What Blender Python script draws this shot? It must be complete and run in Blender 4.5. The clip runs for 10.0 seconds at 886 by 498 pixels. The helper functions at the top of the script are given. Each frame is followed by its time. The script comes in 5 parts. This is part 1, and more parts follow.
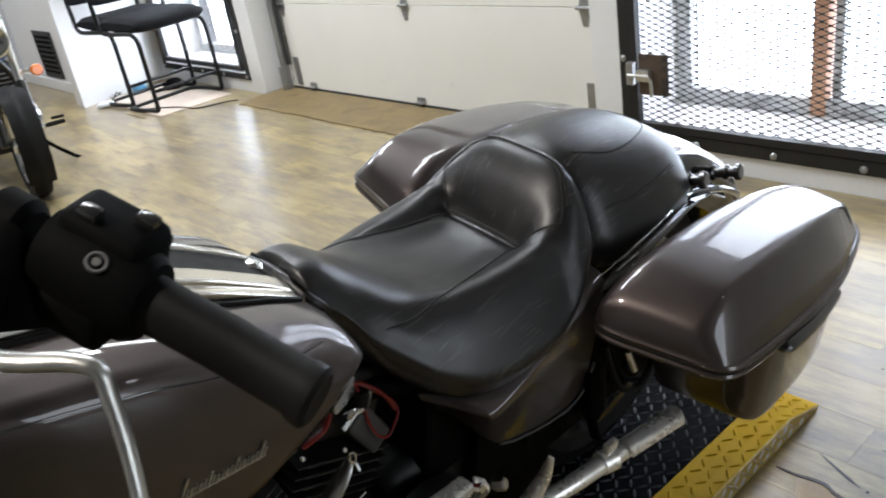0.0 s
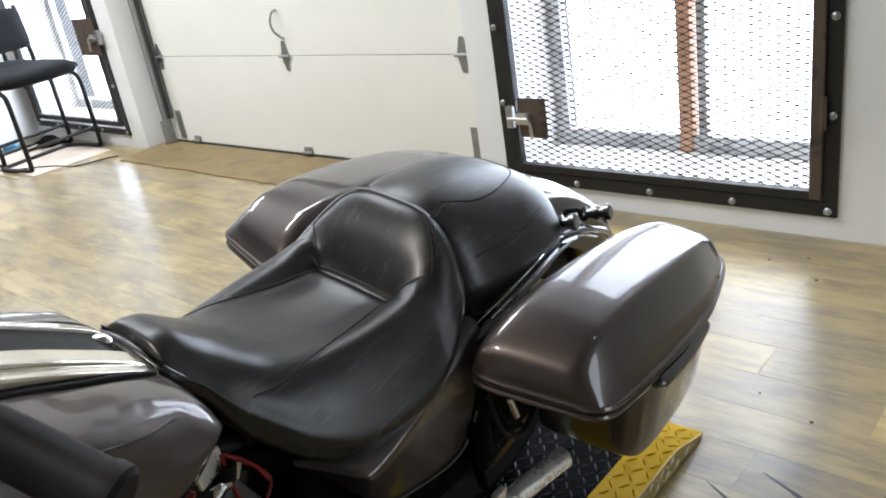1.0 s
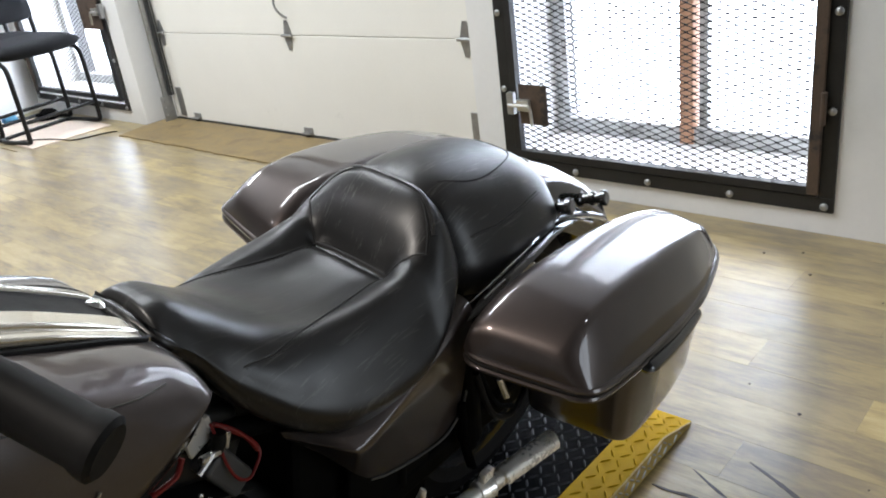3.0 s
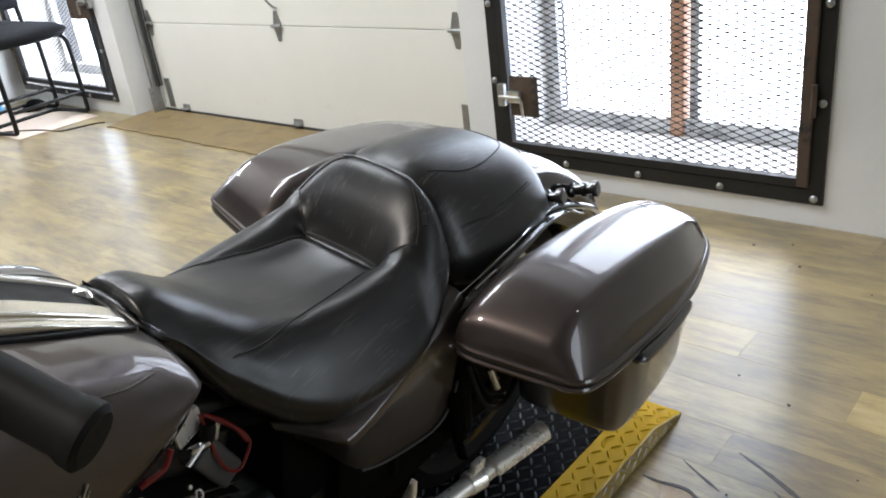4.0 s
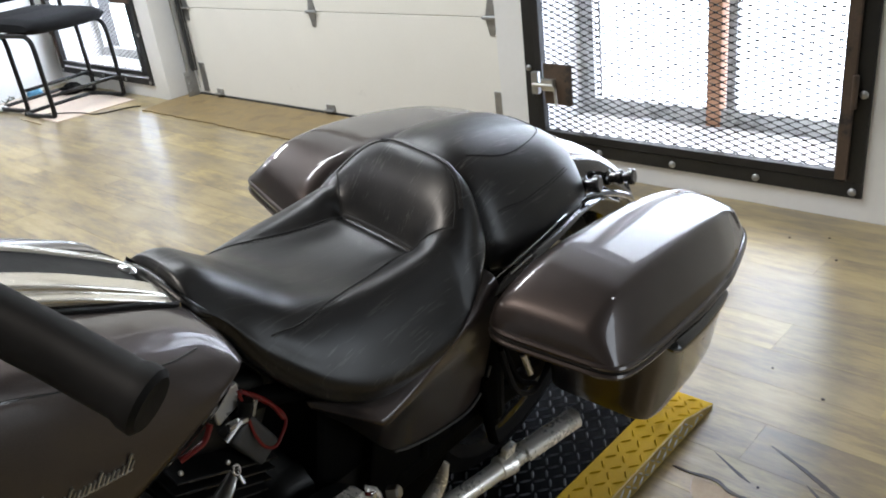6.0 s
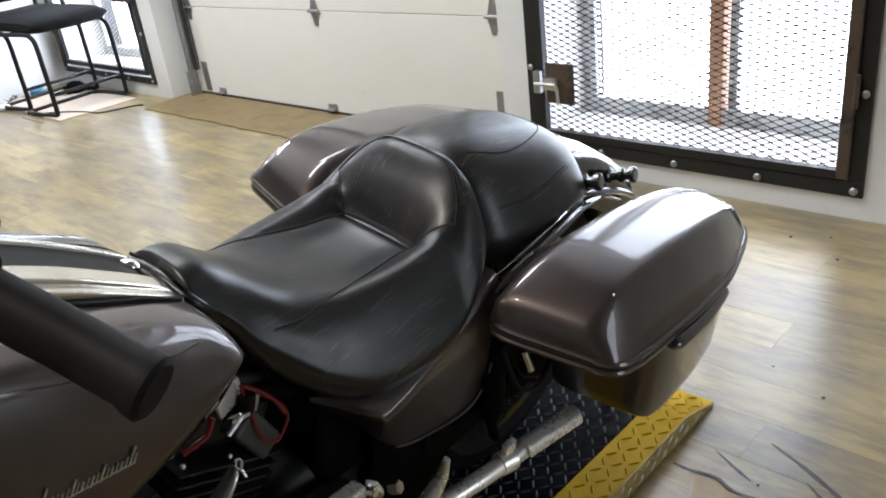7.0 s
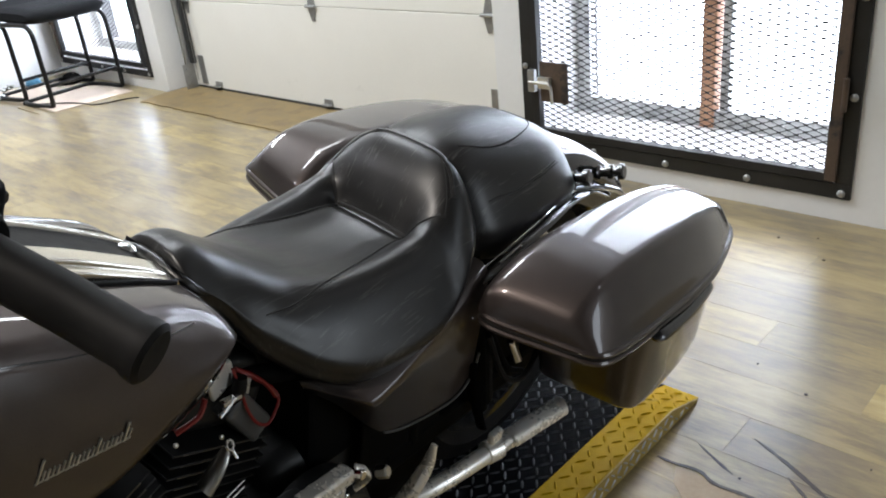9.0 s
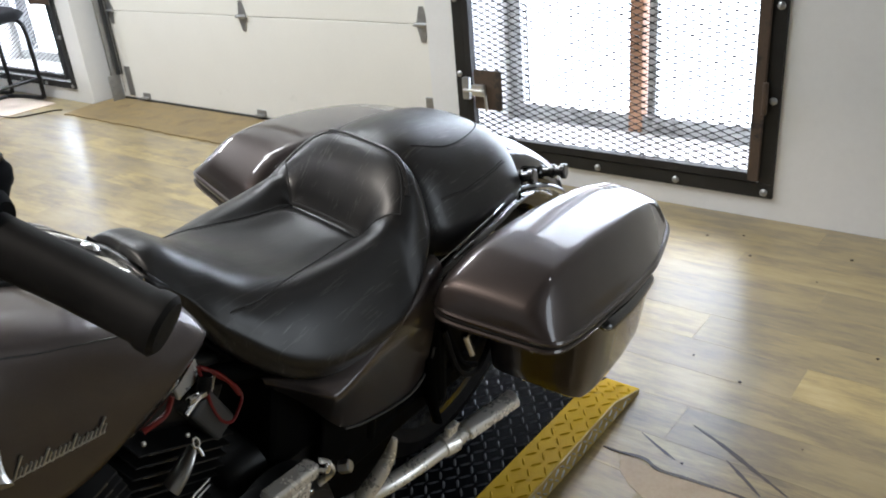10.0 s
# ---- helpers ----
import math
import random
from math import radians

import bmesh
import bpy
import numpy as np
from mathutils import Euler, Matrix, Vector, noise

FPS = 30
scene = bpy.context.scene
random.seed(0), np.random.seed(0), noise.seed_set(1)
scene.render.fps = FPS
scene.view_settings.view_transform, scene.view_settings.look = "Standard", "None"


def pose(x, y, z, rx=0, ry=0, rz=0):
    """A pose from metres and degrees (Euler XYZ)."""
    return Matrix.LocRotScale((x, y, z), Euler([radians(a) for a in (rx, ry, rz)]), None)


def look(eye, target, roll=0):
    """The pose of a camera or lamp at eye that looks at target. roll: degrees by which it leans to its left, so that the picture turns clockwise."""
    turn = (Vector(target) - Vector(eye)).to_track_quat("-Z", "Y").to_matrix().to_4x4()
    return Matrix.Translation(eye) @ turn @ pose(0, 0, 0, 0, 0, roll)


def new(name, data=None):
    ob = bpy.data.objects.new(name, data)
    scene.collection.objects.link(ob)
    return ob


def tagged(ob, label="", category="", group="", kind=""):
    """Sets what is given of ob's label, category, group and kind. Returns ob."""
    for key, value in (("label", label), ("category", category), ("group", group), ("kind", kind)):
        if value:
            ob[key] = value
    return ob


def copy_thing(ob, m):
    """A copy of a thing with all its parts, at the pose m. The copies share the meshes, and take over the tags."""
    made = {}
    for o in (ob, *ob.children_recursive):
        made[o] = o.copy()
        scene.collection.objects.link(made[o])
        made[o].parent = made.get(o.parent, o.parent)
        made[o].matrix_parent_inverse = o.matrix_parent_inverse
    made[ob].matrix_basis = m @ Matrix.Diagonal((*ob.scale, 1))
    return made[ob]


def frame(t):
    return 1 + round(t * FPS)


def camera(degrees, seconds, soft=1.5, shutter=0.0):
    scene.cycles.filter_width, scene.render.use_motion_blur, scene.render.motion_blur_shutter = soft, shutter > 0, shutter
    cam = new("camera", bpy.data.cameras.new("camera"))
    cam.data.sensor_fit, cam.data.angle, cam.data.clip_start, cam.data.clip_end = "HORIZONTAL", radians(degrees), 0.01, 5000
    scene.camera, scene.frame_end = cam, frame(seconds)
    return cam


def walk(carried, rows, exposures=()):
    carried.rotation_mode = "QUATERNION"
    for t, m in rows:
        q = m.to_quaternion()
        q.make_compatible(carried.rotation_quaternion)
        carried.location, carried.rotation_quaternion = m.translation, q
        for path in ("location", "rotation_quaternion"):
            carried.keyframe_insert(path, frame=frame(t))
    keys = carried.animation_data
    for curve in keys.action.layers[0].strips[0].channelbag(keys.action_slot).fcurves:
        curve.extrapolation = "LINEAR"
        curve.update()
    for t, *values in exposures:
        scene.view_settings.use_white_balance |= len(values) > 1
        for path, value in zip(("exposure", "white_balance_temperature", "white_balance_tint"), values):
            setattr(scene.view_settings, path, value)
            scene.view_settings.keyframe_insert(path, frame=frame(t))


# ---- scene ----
cam = camera(57.17, 10.0, soft=1.9, shutter=0.35)
PATH = [
    (0, (0.5816, 0.4404, 1.1346), (1.5884, 1.7282, 0.3810), -9.54),
    (0.5, (0.6115, 0.4358, 1.1319), (1.7251, 1.6386, 0.3882), -9.20),
    (1, (0.6261, 0.4245, 1.1336), (1.8183, 1.5776, 0.4343), -9.52),
    (1.5, (0.6243, 0.4158, 1.1348), (1.8167, 1.5697, 0.4372), -9.17),
    (2, (0.6215, 0.4137, 1.1343), (1.8080, 1.5660, 0.4240), -8.56),
    (2.5, (0.6208, 0.4150, 1.1297), (1.8015, 1.5676, 0.4103), -7.97),
    (4, (0.6232, 0.4217, 1.1190), (1.8165, 1.5461, 0.3762), -7.39),
    (4.5, (0.6217, 0.4235, 1.1171), (1.8056, 1.5500, 0.3625), -7.22),
    (5, (0.6174, 0.4245, 1.1148), (1.7825, 1.5685, 0.3571), -7.26),
    (5.5, (0.6143, 0.4276, 1.1160), (1.7606, 1.5895, 0.3573), -7.34),
    (7, (0.6070, 0.4229, 1.1129), (1.7484, 1.5908, 0.3557), -7.21),
    (7.5, (0.6058, 0.4181, 1.1139), (1.7403, 1.5910, 0.3542), -7.06),
    (8, (0.6046, 0.4150, 1.1112), (1.7352, 1.5876, 0.3452), -7.12),
    (8.5, (0.6033, 0.4103, 1.1093), (1.7303, 1.5815, 0.3358), -7.00),
    (9, (0.5912, 0.4009, 1.1134), (1.7404, 1.5583, 0.3519), -6.14),
    (9.5, (0.5678, 0.3980, 1.1113), (1.7837, 1.4805, 0.3433), -4.23),
    (10, (0.5423, 0.4043, 1.1096), (1.7989, 1.4507, 0.3574), -5.25),
]
walk(cam, [(t, look(eye, target, roll)) for t, eye, target, roll in PATH],
     exposures=[(0.0, 0.0), (0.5, 0.05), (1.0, 0.2), (2.5, 0.15), (4.0, 0.08), (5.5, 0.02), (7.0, 0.02), (8.5, 0.05), (10.0, 0.10)])

# ---- world, daylight and lamps ----
TOP = 2.95      # ceiling height
world = bpy.data.worlds.new("sky")
scene.world = world
world.use_nodes = True
wn = world.node_tree.nodes
sky = wn.new("ShaderNodeTexSky")
sky.sky_type, sky.sun_disc = "NISHITA", False
sky.sun_elevation, sky.sun_rotation = radians(38), radians(80)
wn["Background"].inputs["Strength"].default_value = 0.12
world.node_tree.links.new(sky.outputs["Color"], wn["Background"].inputs["Color"])

sun = new("sun", bpy.data.lights.new("sun", "SUN"))
sun.data.energy, sun.data.angle, sun.data.color = 1.0, radians(12), (1.0, 0.97, 0.92)
sun.matrix_world = look((12, 2, 14), (0, 0, 0))


def sky_lamp(y0, y1, z0, z1, x, watts, colour=(0.74, 0.84, 1.0)):
    """Daylight in a window's opening."""
    lamp = new("window_daylight", bpy.data.lights.new("window_daylight", "AREA"))
    lamp.data.shape, lamp.data.size, lamp.data.size_y = "RECTANGLE", y1 - y0, z1 - z0
    lamp.data.energy, lamp.data.color = watts, colour
    lamp.matrix_world = look((x, (y0 + y1) / 2, (z0 + z1) / 2), (x - 1, (y0 + y1) / 2, (z0 + z1) / 2))
    return lamp


sky_lamp(1.154, 2.323, 0.116, 2.0, 3.55, 66)
sky_lamp(5.39, 6.67, 0.113, 2.0, 3.55, 80)


def wall_lamp(c, target, w, h, watts, colour=(0.85, 0.92, 1.0)):
    """Daylight in the openings behind and beside the camera."""
    lamp = new("window_daylight", bpy.data.lights.new("window_daylight", "AREA"))
    lamp.data.shape, lamp.data.size, lamp.data.size_y = "RECTANGLE", w, h
    lamp.data.energy, lamp.data.color = watts, colour
    lamp.matrix_world = look(c, target)
    return lamp


wall_lamp((2.4, -3.72, 1.25), (2.4, 0, 1.25), 1.7, 1.9, 38)
# unseen shaded pendants shining down, added to brighten the room: (x, y, watts)
FILL_PENDANTS = [(2.65, -0.7, 5), (1.2, 7.4, 130), (-0.5, 2.9, 28)]
for bx, by, watts in FILL_PENDANTS:
    bulb = new("bulb", bpy.data.lights.new("bulb", "SPOT"))
    bulb.data.energy, bulb.data.shadow_soft_size, bulb.data.color = watts, 0.07, (0.875, 0.915, 1.0)
    bulb.data.spot_size, bulb.data.spot_blend = radians(165), 0.25
    bulb.matrix_world = look((bx, by, TOP - 0.20), (bx, by, 0))


# one track spot turned to the motorcycle
track = new("track_spot", bpy.data.lights.new("track_spot", "SPOT"))
track.data.energy, track.data.shadow_soft_size, track.data.color = 195, 0.05, (1.0, 0.93, 0.86)
track.data.spot_size, track.data.spot_blend = radians(46), 0.7
track.matrix_world = look((-0.6, 1.2, TOP - 0.22), (0.95, 1.15, 0.58))

# unseen strips under the ceiling, added to light seat and door: (x, y, watts)
FILL_STRIPS = [(1.62, 2.25, 30), (2.55, 2.5, 12), (1.75, 3.9, 46), (1.65, 5.3, 60)]
for bx, by, watts in FILL_STRIPS:
    lamp = new("strip_lamp", bpy.data.lights.new("strip_lamp", "AREA"))
    lamp.data.shape, lamp.data.size, lamp.data.size_y = "RECTANGLE", 1.15, 0.16
    lamp.data.energy, lamp.data.color = watts, (0.89, 0.945, 1.0)
    lamp.matrix_world = pose(bx, by, TOP - 0.065)

# ---- materials ----
def nodes_of(name):
    m = bpy.data.materials.new(name)
    m.use_nodes = True
    t = m.node_tree
    return m, t.nodes, t.links, t.nodes["Principled BSDF"]


def texture(n, l, kind, scale, stretch=(1, 1, 1), detail=4.0, rough=0.6, space="Object", spin=(0, 0, 0), shift=None):
    co = n.new("ShaderNodeTexCoord")
    mp = n.new("ShaderNodeMapping")
    mp.inputs["Scale"].default_value = stretch
    mp.inputs["Rotation"].default_value = spin
    l.new(co.outputs[space], mp.inputs["Vector"])
    if shift is not None:
        l.new(shift, mp.inputs["Location"])
    if kind == "voronoi":
        tx = n.new("ShaderNodeTexVoronoi")
        tx.inputs["Scale"].default_value = scale
        l.new(mp.outputs[0], tx.inputs["Vector"])
        return tx.outputs["Distance"]
    tx = n.new("ShaderNodeTexNoise")
    tx.inputs["Scale"].default_value, tx.inputs["Detail"].default_value = scale, detail
    tx.inputs["Roughness"].default_value = rough
    l.new(mp.outputs[0], tx.inputs["Vector"])
    return tx.outputs["Fac"]


def ramp(n, l, source, stops):
    r = n.new("ShaderNodeValToRGB")
    e = r.color_ramp.elements
    while len(e) < len(stops):
        e.new(0.5)
    for el, (p, c) in zip(e, stops):
        el.position, el.color = p, (*c, 1) if len(c) == 3 else c
    l.new(source, r.inputs["Fac"])
    return r.outputs["Color"]


def mix(n, l, fac, a, b, kind="MIX"):
    m = n.new("ShaderNodeMix")
    m.data_type, m.blend_type = "RGBA", kind
    for key, value in ((0, fac), (6, a), (7, b)):
        if isinstance(value, (int, float)):
            m.inputs[key].default_value = value
        elif isinstance(value, tuple):
            m.inputs[key].default_value = (*value, 1)
        else:
            l.new(value, m.inputs[key])
    return m.outputs[2]


def bumps(n, l, bsdf, layers):
    """layers: (height socket, strength, distance)"""
    last = None
    for height, strength, distance in layers:
        b = n.new("ShaderNodeBump")
        b.inputs["Strength"].default_value, b.inputs["Distance"].default_value = strength, distance
        l.new(height, b.inputs["Height"])
        if last is not None:
            l.new(last, b.inputs["Normal"])
        last = b.outputs["Normal"]
    l.new(last, bsdf.inputs["Normal"])


def grey(v):
    return (v, v, v)


def surface_mat(name, c1, c2, rough=(0.4, 0.6), metal=0.0, scale=6.0, fine=60.0, coat=0.0, bump=0.15, depth=0.001,
                stretch=(1, 1, 1), spec=0.5, stain=None, coat_rough=0.03, stain_at=(0.62, 0.72), stain_scale=2.0):
    """A painted, plastic, cloth or metal surface with variation at two scales."""
    m, n, l, b = nodes_of(name)
    big = texture(n, l, "noise", scale, stretch)
    small = texture(n, l, "noise", fine, stretch, 3.0)
    both = mix(n, l, 0.35, big, small)
    colour = ramp(n, l, both, [(0.3, c1), (0.7, c2)])
    if stain is not None:
        blot = texture(n, l, "noise", stain_scale, (1, 1, 1), 6.0, 0.7)
        mask = ramp(n, l, blot, [(stain_at[0], grey(0.0)), (stain_at[1], grey(1.0))])
        colour = mix(n, l, mask, colour, stain)
    l.new(colour, b.inputs["Base Color"])
    l.new(ramp(n, l, both, [(0.3, grey(rough[0])), (0.7, grey(rough[1]))]), b.inputs["Roughness"])
    b.inputs["Metallic"].default_value = metal
    b.inputs["Coat Weight"].default_value, b.inputs["Coat Roughness"].default_value = coat, coat_rough
    b.inputs["Specular IOR Level"].default_value = spec
    if bump:
        bumps(n, l, b, [(small, bump, depth)])
    return m


def paint_mat():
    """Charcoal-brown pearl paint under clear lacquer."""
    m, n, l, b = nodes_of("charcoal_pearl_paint")
    flake = texture(n, l, "voronoi", 2600)
    haze = texture(n, l, "noise", 5.0)
    colour = ramp(n, l, mix(n, l, 0.5, flake, haze), [(0.25, (0.028, 0.0215, 0.0196)), (0.7, (0.066, 0.051, 0.0465))])
    l.new(colour, b.inputs["Base Color"])
    b.inputs["Metallic"].default_value, b.inputs["Roughness"].default_value = 0.75, 0.42
    b.inputs["Coat Weight"].default_value, b.inputs["Coat Roughness"].default_value = 1.0, 0.018
    dust = texture(n, l, "noise", 240.0, (1, 1, 1), 2.0)
    bumps(n, l, b, [(dust, 0.03, 0.0004)])
    return m


def leather_mat():
    """Smooth black seat leather: fine grain, soft creases and thin pale scratches."""
    m, n, l, b = nodes_of("black_leather")
    grain = texture(n, l, "voronoi", 520)
    crease = texture(n, l, "noise", 22.0, (1, 2.2, 1), 5.0, 0.6)
    soft = texture(n, l, "noise", 6.0, detail=2.0)
    scuff = texture(n, l, "noise", 9.0, (1.0, 9.0, 2.0), 6.0, 0.7, spin=(0, 0, 0.55))
    scratch = texture(n, l, "noise", 24.0, (1.0, 18.0, 3.0), 3.0, 0.55, spin=(0, 0, -0.5))
    rub = texture(n, l, "noise", 3.2, detail=3.0)
    lines = ramp(n, l, mix(n, l, 0.5, scuff, scratch), [(0.555, grey(0.0)), (0.63, grey(1.0))])
    where = ramp(n, l, rub, [(0.38, grey(0.0)), (0.56, grey(1.0))])
    worn = mix(n, l, 1.0, lines, where, "MULTIPLY")
    base = ramp(n, l, soft, [(0.3, (0.0045, 0.0043, 0.0043)), (0.7, (0.0090, 0.0085, 0.0083))])
    l.new(mix(n, l, worn, base, (0.050, 0.048, 0.046)), b.inputs["Base Color"])
    l.new(ramp(n, l, mix(n, l, 0.5, crease, rub), [(0.32, grey(0.25)), (0.68, grey(0.43))]), b.inputs["Roughness"])
    b.inputs["Specular IOR Level"].default_value = 0.5
    bumps(n, l, b, [(soft, 0.10, 0.004), (crease, 0.14, 0.0012), (scratch, 0.10, 0.0004), (grain, 0.18, 0.0004)])
    return m


def plank_mat():
    """Printed vinyl boards: yellow-tan with grey-brown streaks along the length."""
    m, n, l, b = nodes_of("vinyl_planks")
    info = n.new("ShaderNodeObjectInfo")
    comb = n.new("ShaderNodeCombineXYZ")
    mul = n.new("ShaderNodeMath")
    mul.operation = "MULTIPLY"
    mul.inputs[1].default_value = 37.0
    l.new(info.outputs["Random"], mul.inputs[0])
    for k in range(3):
        l.new(mul.outputs[0], comb.inputs[k])
    s = comb.outputs[0]
    broad = texture(n, l, "noise", 2.6, (2.6, 1.0, 1), 5.0, 0.6, shift=s)
    streak = texture(n, l, "noise", 3.0, (8.0, 1.5, 1), 8.0, 0.74, shift=s)
    pore = texture(n, l, "noise", 14.0, (22.0, 1.2, 1), 3.0, 0.6, shift=s)
    tone = mix(n, l, 0.58, broad, streak)
    wood = ramp(n, l, tone, [(0.32, (0.11, 0.086, 0.057)), (0.43, (0.23, 0.180, 0.104)), (0.54, (0.41, 0.314, 0.140)), (0.68, (0.52, 0.416, 0.222))])
    wood = mix(n, l, 0.16, wood, ramp(n, l, pore, [(0.35, grey(0.25)), (0.6, grey(1.0))]), "MULTIPLY")
    wood = mix(n, l, info.outputs["Random"], wood, mix(n, l, 0.55, wood, (0.20, 0.165, 0.115)))
    scuff = texture(n, l, "noise", 2.3, (1, 1, 1), 7.0, 0.75, "Generated")
    l.new(wood, b.inputs["Base Color"])
    l.new(ramp(n, l, mix(n, l, 0.5, streak, scuff), [(0.3, grey(0.27)), (0.7, grey(0.44))]), b.inputs["Roughness"])
    b.inputs["Specular IOR Level"].default_value = 0.5
    b.inputs["Coat Weight"].default_value, b.inputs["Coat Roughness"].default_value = 0.30, 0.21
    bumps(n, l, b, [(broad, 0.12, 0.004), (pore, 0.12, 0.0006)])
    return m


def glow_mat(name, colour, strength):
    m, n, l, b = nodes_of(name)
    b.inputs["Base Color"].default_value = (*colour, 1)
    b.inputs["Emission Color"].default_value, b.inputs["Emission Strength"].default_value = (*colour, 1), strength
    return m


def glass_mat(name, colour=(1, 1, 1), rough=0.0, ior=1.45):
    m, n, l, b = nodes_of(name)
    b.inputs["Base Color"].default_value = (*colour, 1)
    b.inputs["Transmission Weight"].default_value, b.inputs["Roughness"].default_value, b.inputs["IOR"].default_value = 1.0, rough, ior
    return m


PAINT, LEATHER, PLANK = paint_mat(), leather_mat(), plank_mat()
# warm tint: the cream door's reflection is put into the chrome's colour
CONSOLE = surface_mat("chrome_warm_reflection", (0.66, 0.625, 0.55), (0.70, 0.665, 0.59), (0.16, 0.26), 1.0, 20, 150, bump=0.03, depth=0.0004)
CHROME = surface_mat("chrome", (0.72, 0.72, 0.72), (0.86, 0.86, 0.85), (0.05, 0.12), 1.0, 20, 150, bump=0.02, depth=0.0004)
# cream tone puts chrome's reflection of floor and walls into the colour
BRIGHT = surface_mat("chrome_pale_reflection", (0.90, 0.87, 0.80), (0.95, 0.92, 0.87), (0.22, 0.34), 0.55, 20, 150, coat=0.8, bump=0.04, depth=0.0004)
SCUFF = surface_mat("dark_rubber_scuff", (0.045, 0.036, 0.026), (0.085, 0.068, 0.050), (0.4, 0.6), 0.0, 30, 160)
BARE_BACK = surface_mat("torn_vinyl_backing", (0.36, 0.27, 0.17), (0.48, 0.38, 0.26), (0.5, 0.7), 0.0, 14, 120)
SATIN = surface_mat("satin_aluminium", (0.50, 0.49, 0.46), (0.66, 0.65, 0.61), (0.25, 0.42), 1.0, 30, 200, bump=0.06, depth=0.0005)
GLOSS_BLACK = surface_mat("gloss_black", grey(0.010), grey(0.016), (0.10, 0.22), 0.0, 8, 90, coat=0.6, bump=0.03, depth=0.0005)
MATT_BLACK = surface_mat("matt_black", grey(0.0025), grey(0.005), (0.60, 0.75), 0.0, 12, 150, bump=0.12, depth=0.0006, spec=0.04)
RUBBER = surface_mat("rubber", (0.0045, 0.0042, 0.0042), (0.010, 0.0094, 0.009), (0.50, 0.68), 0.0, 20, 220, bump=0.15, depth=0.0006, spec=0.14)
ENGINE = surface_mat("black_engine_enamel", grey(0.004), grey(0.008), (0.40, 0.55), 0.0, 14, 120, bump=0.12, depth=0.0008)
FIN_EDGE = surface_mat("machined_fin_edge", grey(0.12), grey(0.22), (0.3, 0.45), 1.0, 40, 200, bump=0.05, depth=0.0004)
BOX_GREY = surface_mat("dark_grey_moulding", grey(0.05), grey(0.08), (0.35, 0.5), 0.0, 12, 120, bump=0.08, depth=0.0006)
RED = surface_mat("red_wire_sheath", (0.13, 0.003, 0.003), (0.20, 0.006, 0.005), (0.35, 0.5), 0.0, 20, 100, bump=0.08, depth=0.0005)
THREAD = surface_mat("black_thread", grey(0.006), grey(0.012), (0.7, 0.85), 0.0, 60, 400, bump=0.3, depth=0.0005)
WALL = surface_mat("white_wall_paint", (0.74, 0.73, 0.71), (0.80, 0.79, 0.77), (0.55, 0.7), 0.0, 2.0, 45, bump=0.18, depth=0.0012, stain=(0.60, 0.58, 0.56), stain_at=(0.66, 0.84), stain_scale=3.2)
CEILING = surface_mat("ceiling_paint", (0.23, 0.23, 0.23), (0.28, 0.28, 0.28), (0.7, 0.85), 0.0, 1.5, 30, bump=0.1, depth=0.002)
BACK_WALL = surface_mat("closing_wall_grey", (0.38, 0.38, 0.38), (0.46, 0.46, 0.46), (0.6, 0.8), 0.0, 2.0, 45, bump=0.18, depth=0.0012)
DOOR_PAINT = surface_mat("cream_door_paint", (0.78, 0.755, 0.69), (0.83, 0.805, 0.74), (0.32, 0.45), 0.0, 2.5, 120, bump=0.12, depth=0.0006, stain=(0.62, 0.60, 0.53), stain_at=(0.68, 0.86), stain_scale=3.0)
GALV = surface_mat("galvanised_steel", (0.30, 0.30, 0.30), (0.46, 0.46, 0.45), (0.32, 0.5), 0.85, 30, 140, bump=0.08, depth=0.0005)
IRON = surface_mat("black_iron", (0.012, 0.0115, 0.011), (0.026, 0.0245, 0.023), (0.42, 0.62), 0.3, 9, 120, bump=0.2, depth=0.0008, stain=(0.060, 0.034, 0.020), stain_at=(0.64, 0.80), stain_scale=6.0)
RUST = surface_mat("rusty_brown_iron", (0.060, 0.042, 0.030), (0.125, 0.082, 0.055), (0.5, 0.75), 0.2, 16, 120, bump=0.3, depth=0.001, stain=(0.03, 0.026, 0.024), stain_scale=8.0, stain_at=(0.5, 0.62))
YELLOW = surface_mat("worn_yellow_paint", (0.42, 0.250, 0.003), (0.52, 0.320, 0.006), (0.58, 0.72), 0.0, 8, 90, coat=0.0, spec=0.05, bump=0.2, depth=0.0008, stain=(0.22, 0.135, 0.015), stain_at=(0.63, 0.76), stain_scale=14.0)
LUG = surface_mat("worn_dark_lug_steel", (0.025, 0.026, 0.030), (0.12, 0.125, 0.135), (0.4, 0.55), 0.5, 20, 90, bump=0.1, depth=0.0005)
BLACK_PLATE = surface_mat("black_plate_paint", (0.0018, 0.002, 0.0028), (0.0045, 0.005, 0.0065), (0.55, 0.7), 0.0, 8, 90, coat=0.0, spec=0.04, bump=0.2, depth=0.0008, stain=(0.03, 0.03, 0.03), stain_at=(0.68, 0.8), stain_scale=18.0)
BARE_PLATE = surface_mat("worn_yellow_side_paint", (0.36, 0.25, 0.05), (0.50, 0.37, 0.12), (0.45, 0.6), 0.2, 8, 90, bump=0.2, depth=0.0008, stain=(0.16, 0.11, 0.06), stain_at=(0.58, 0.75), stain_scale=12.0)
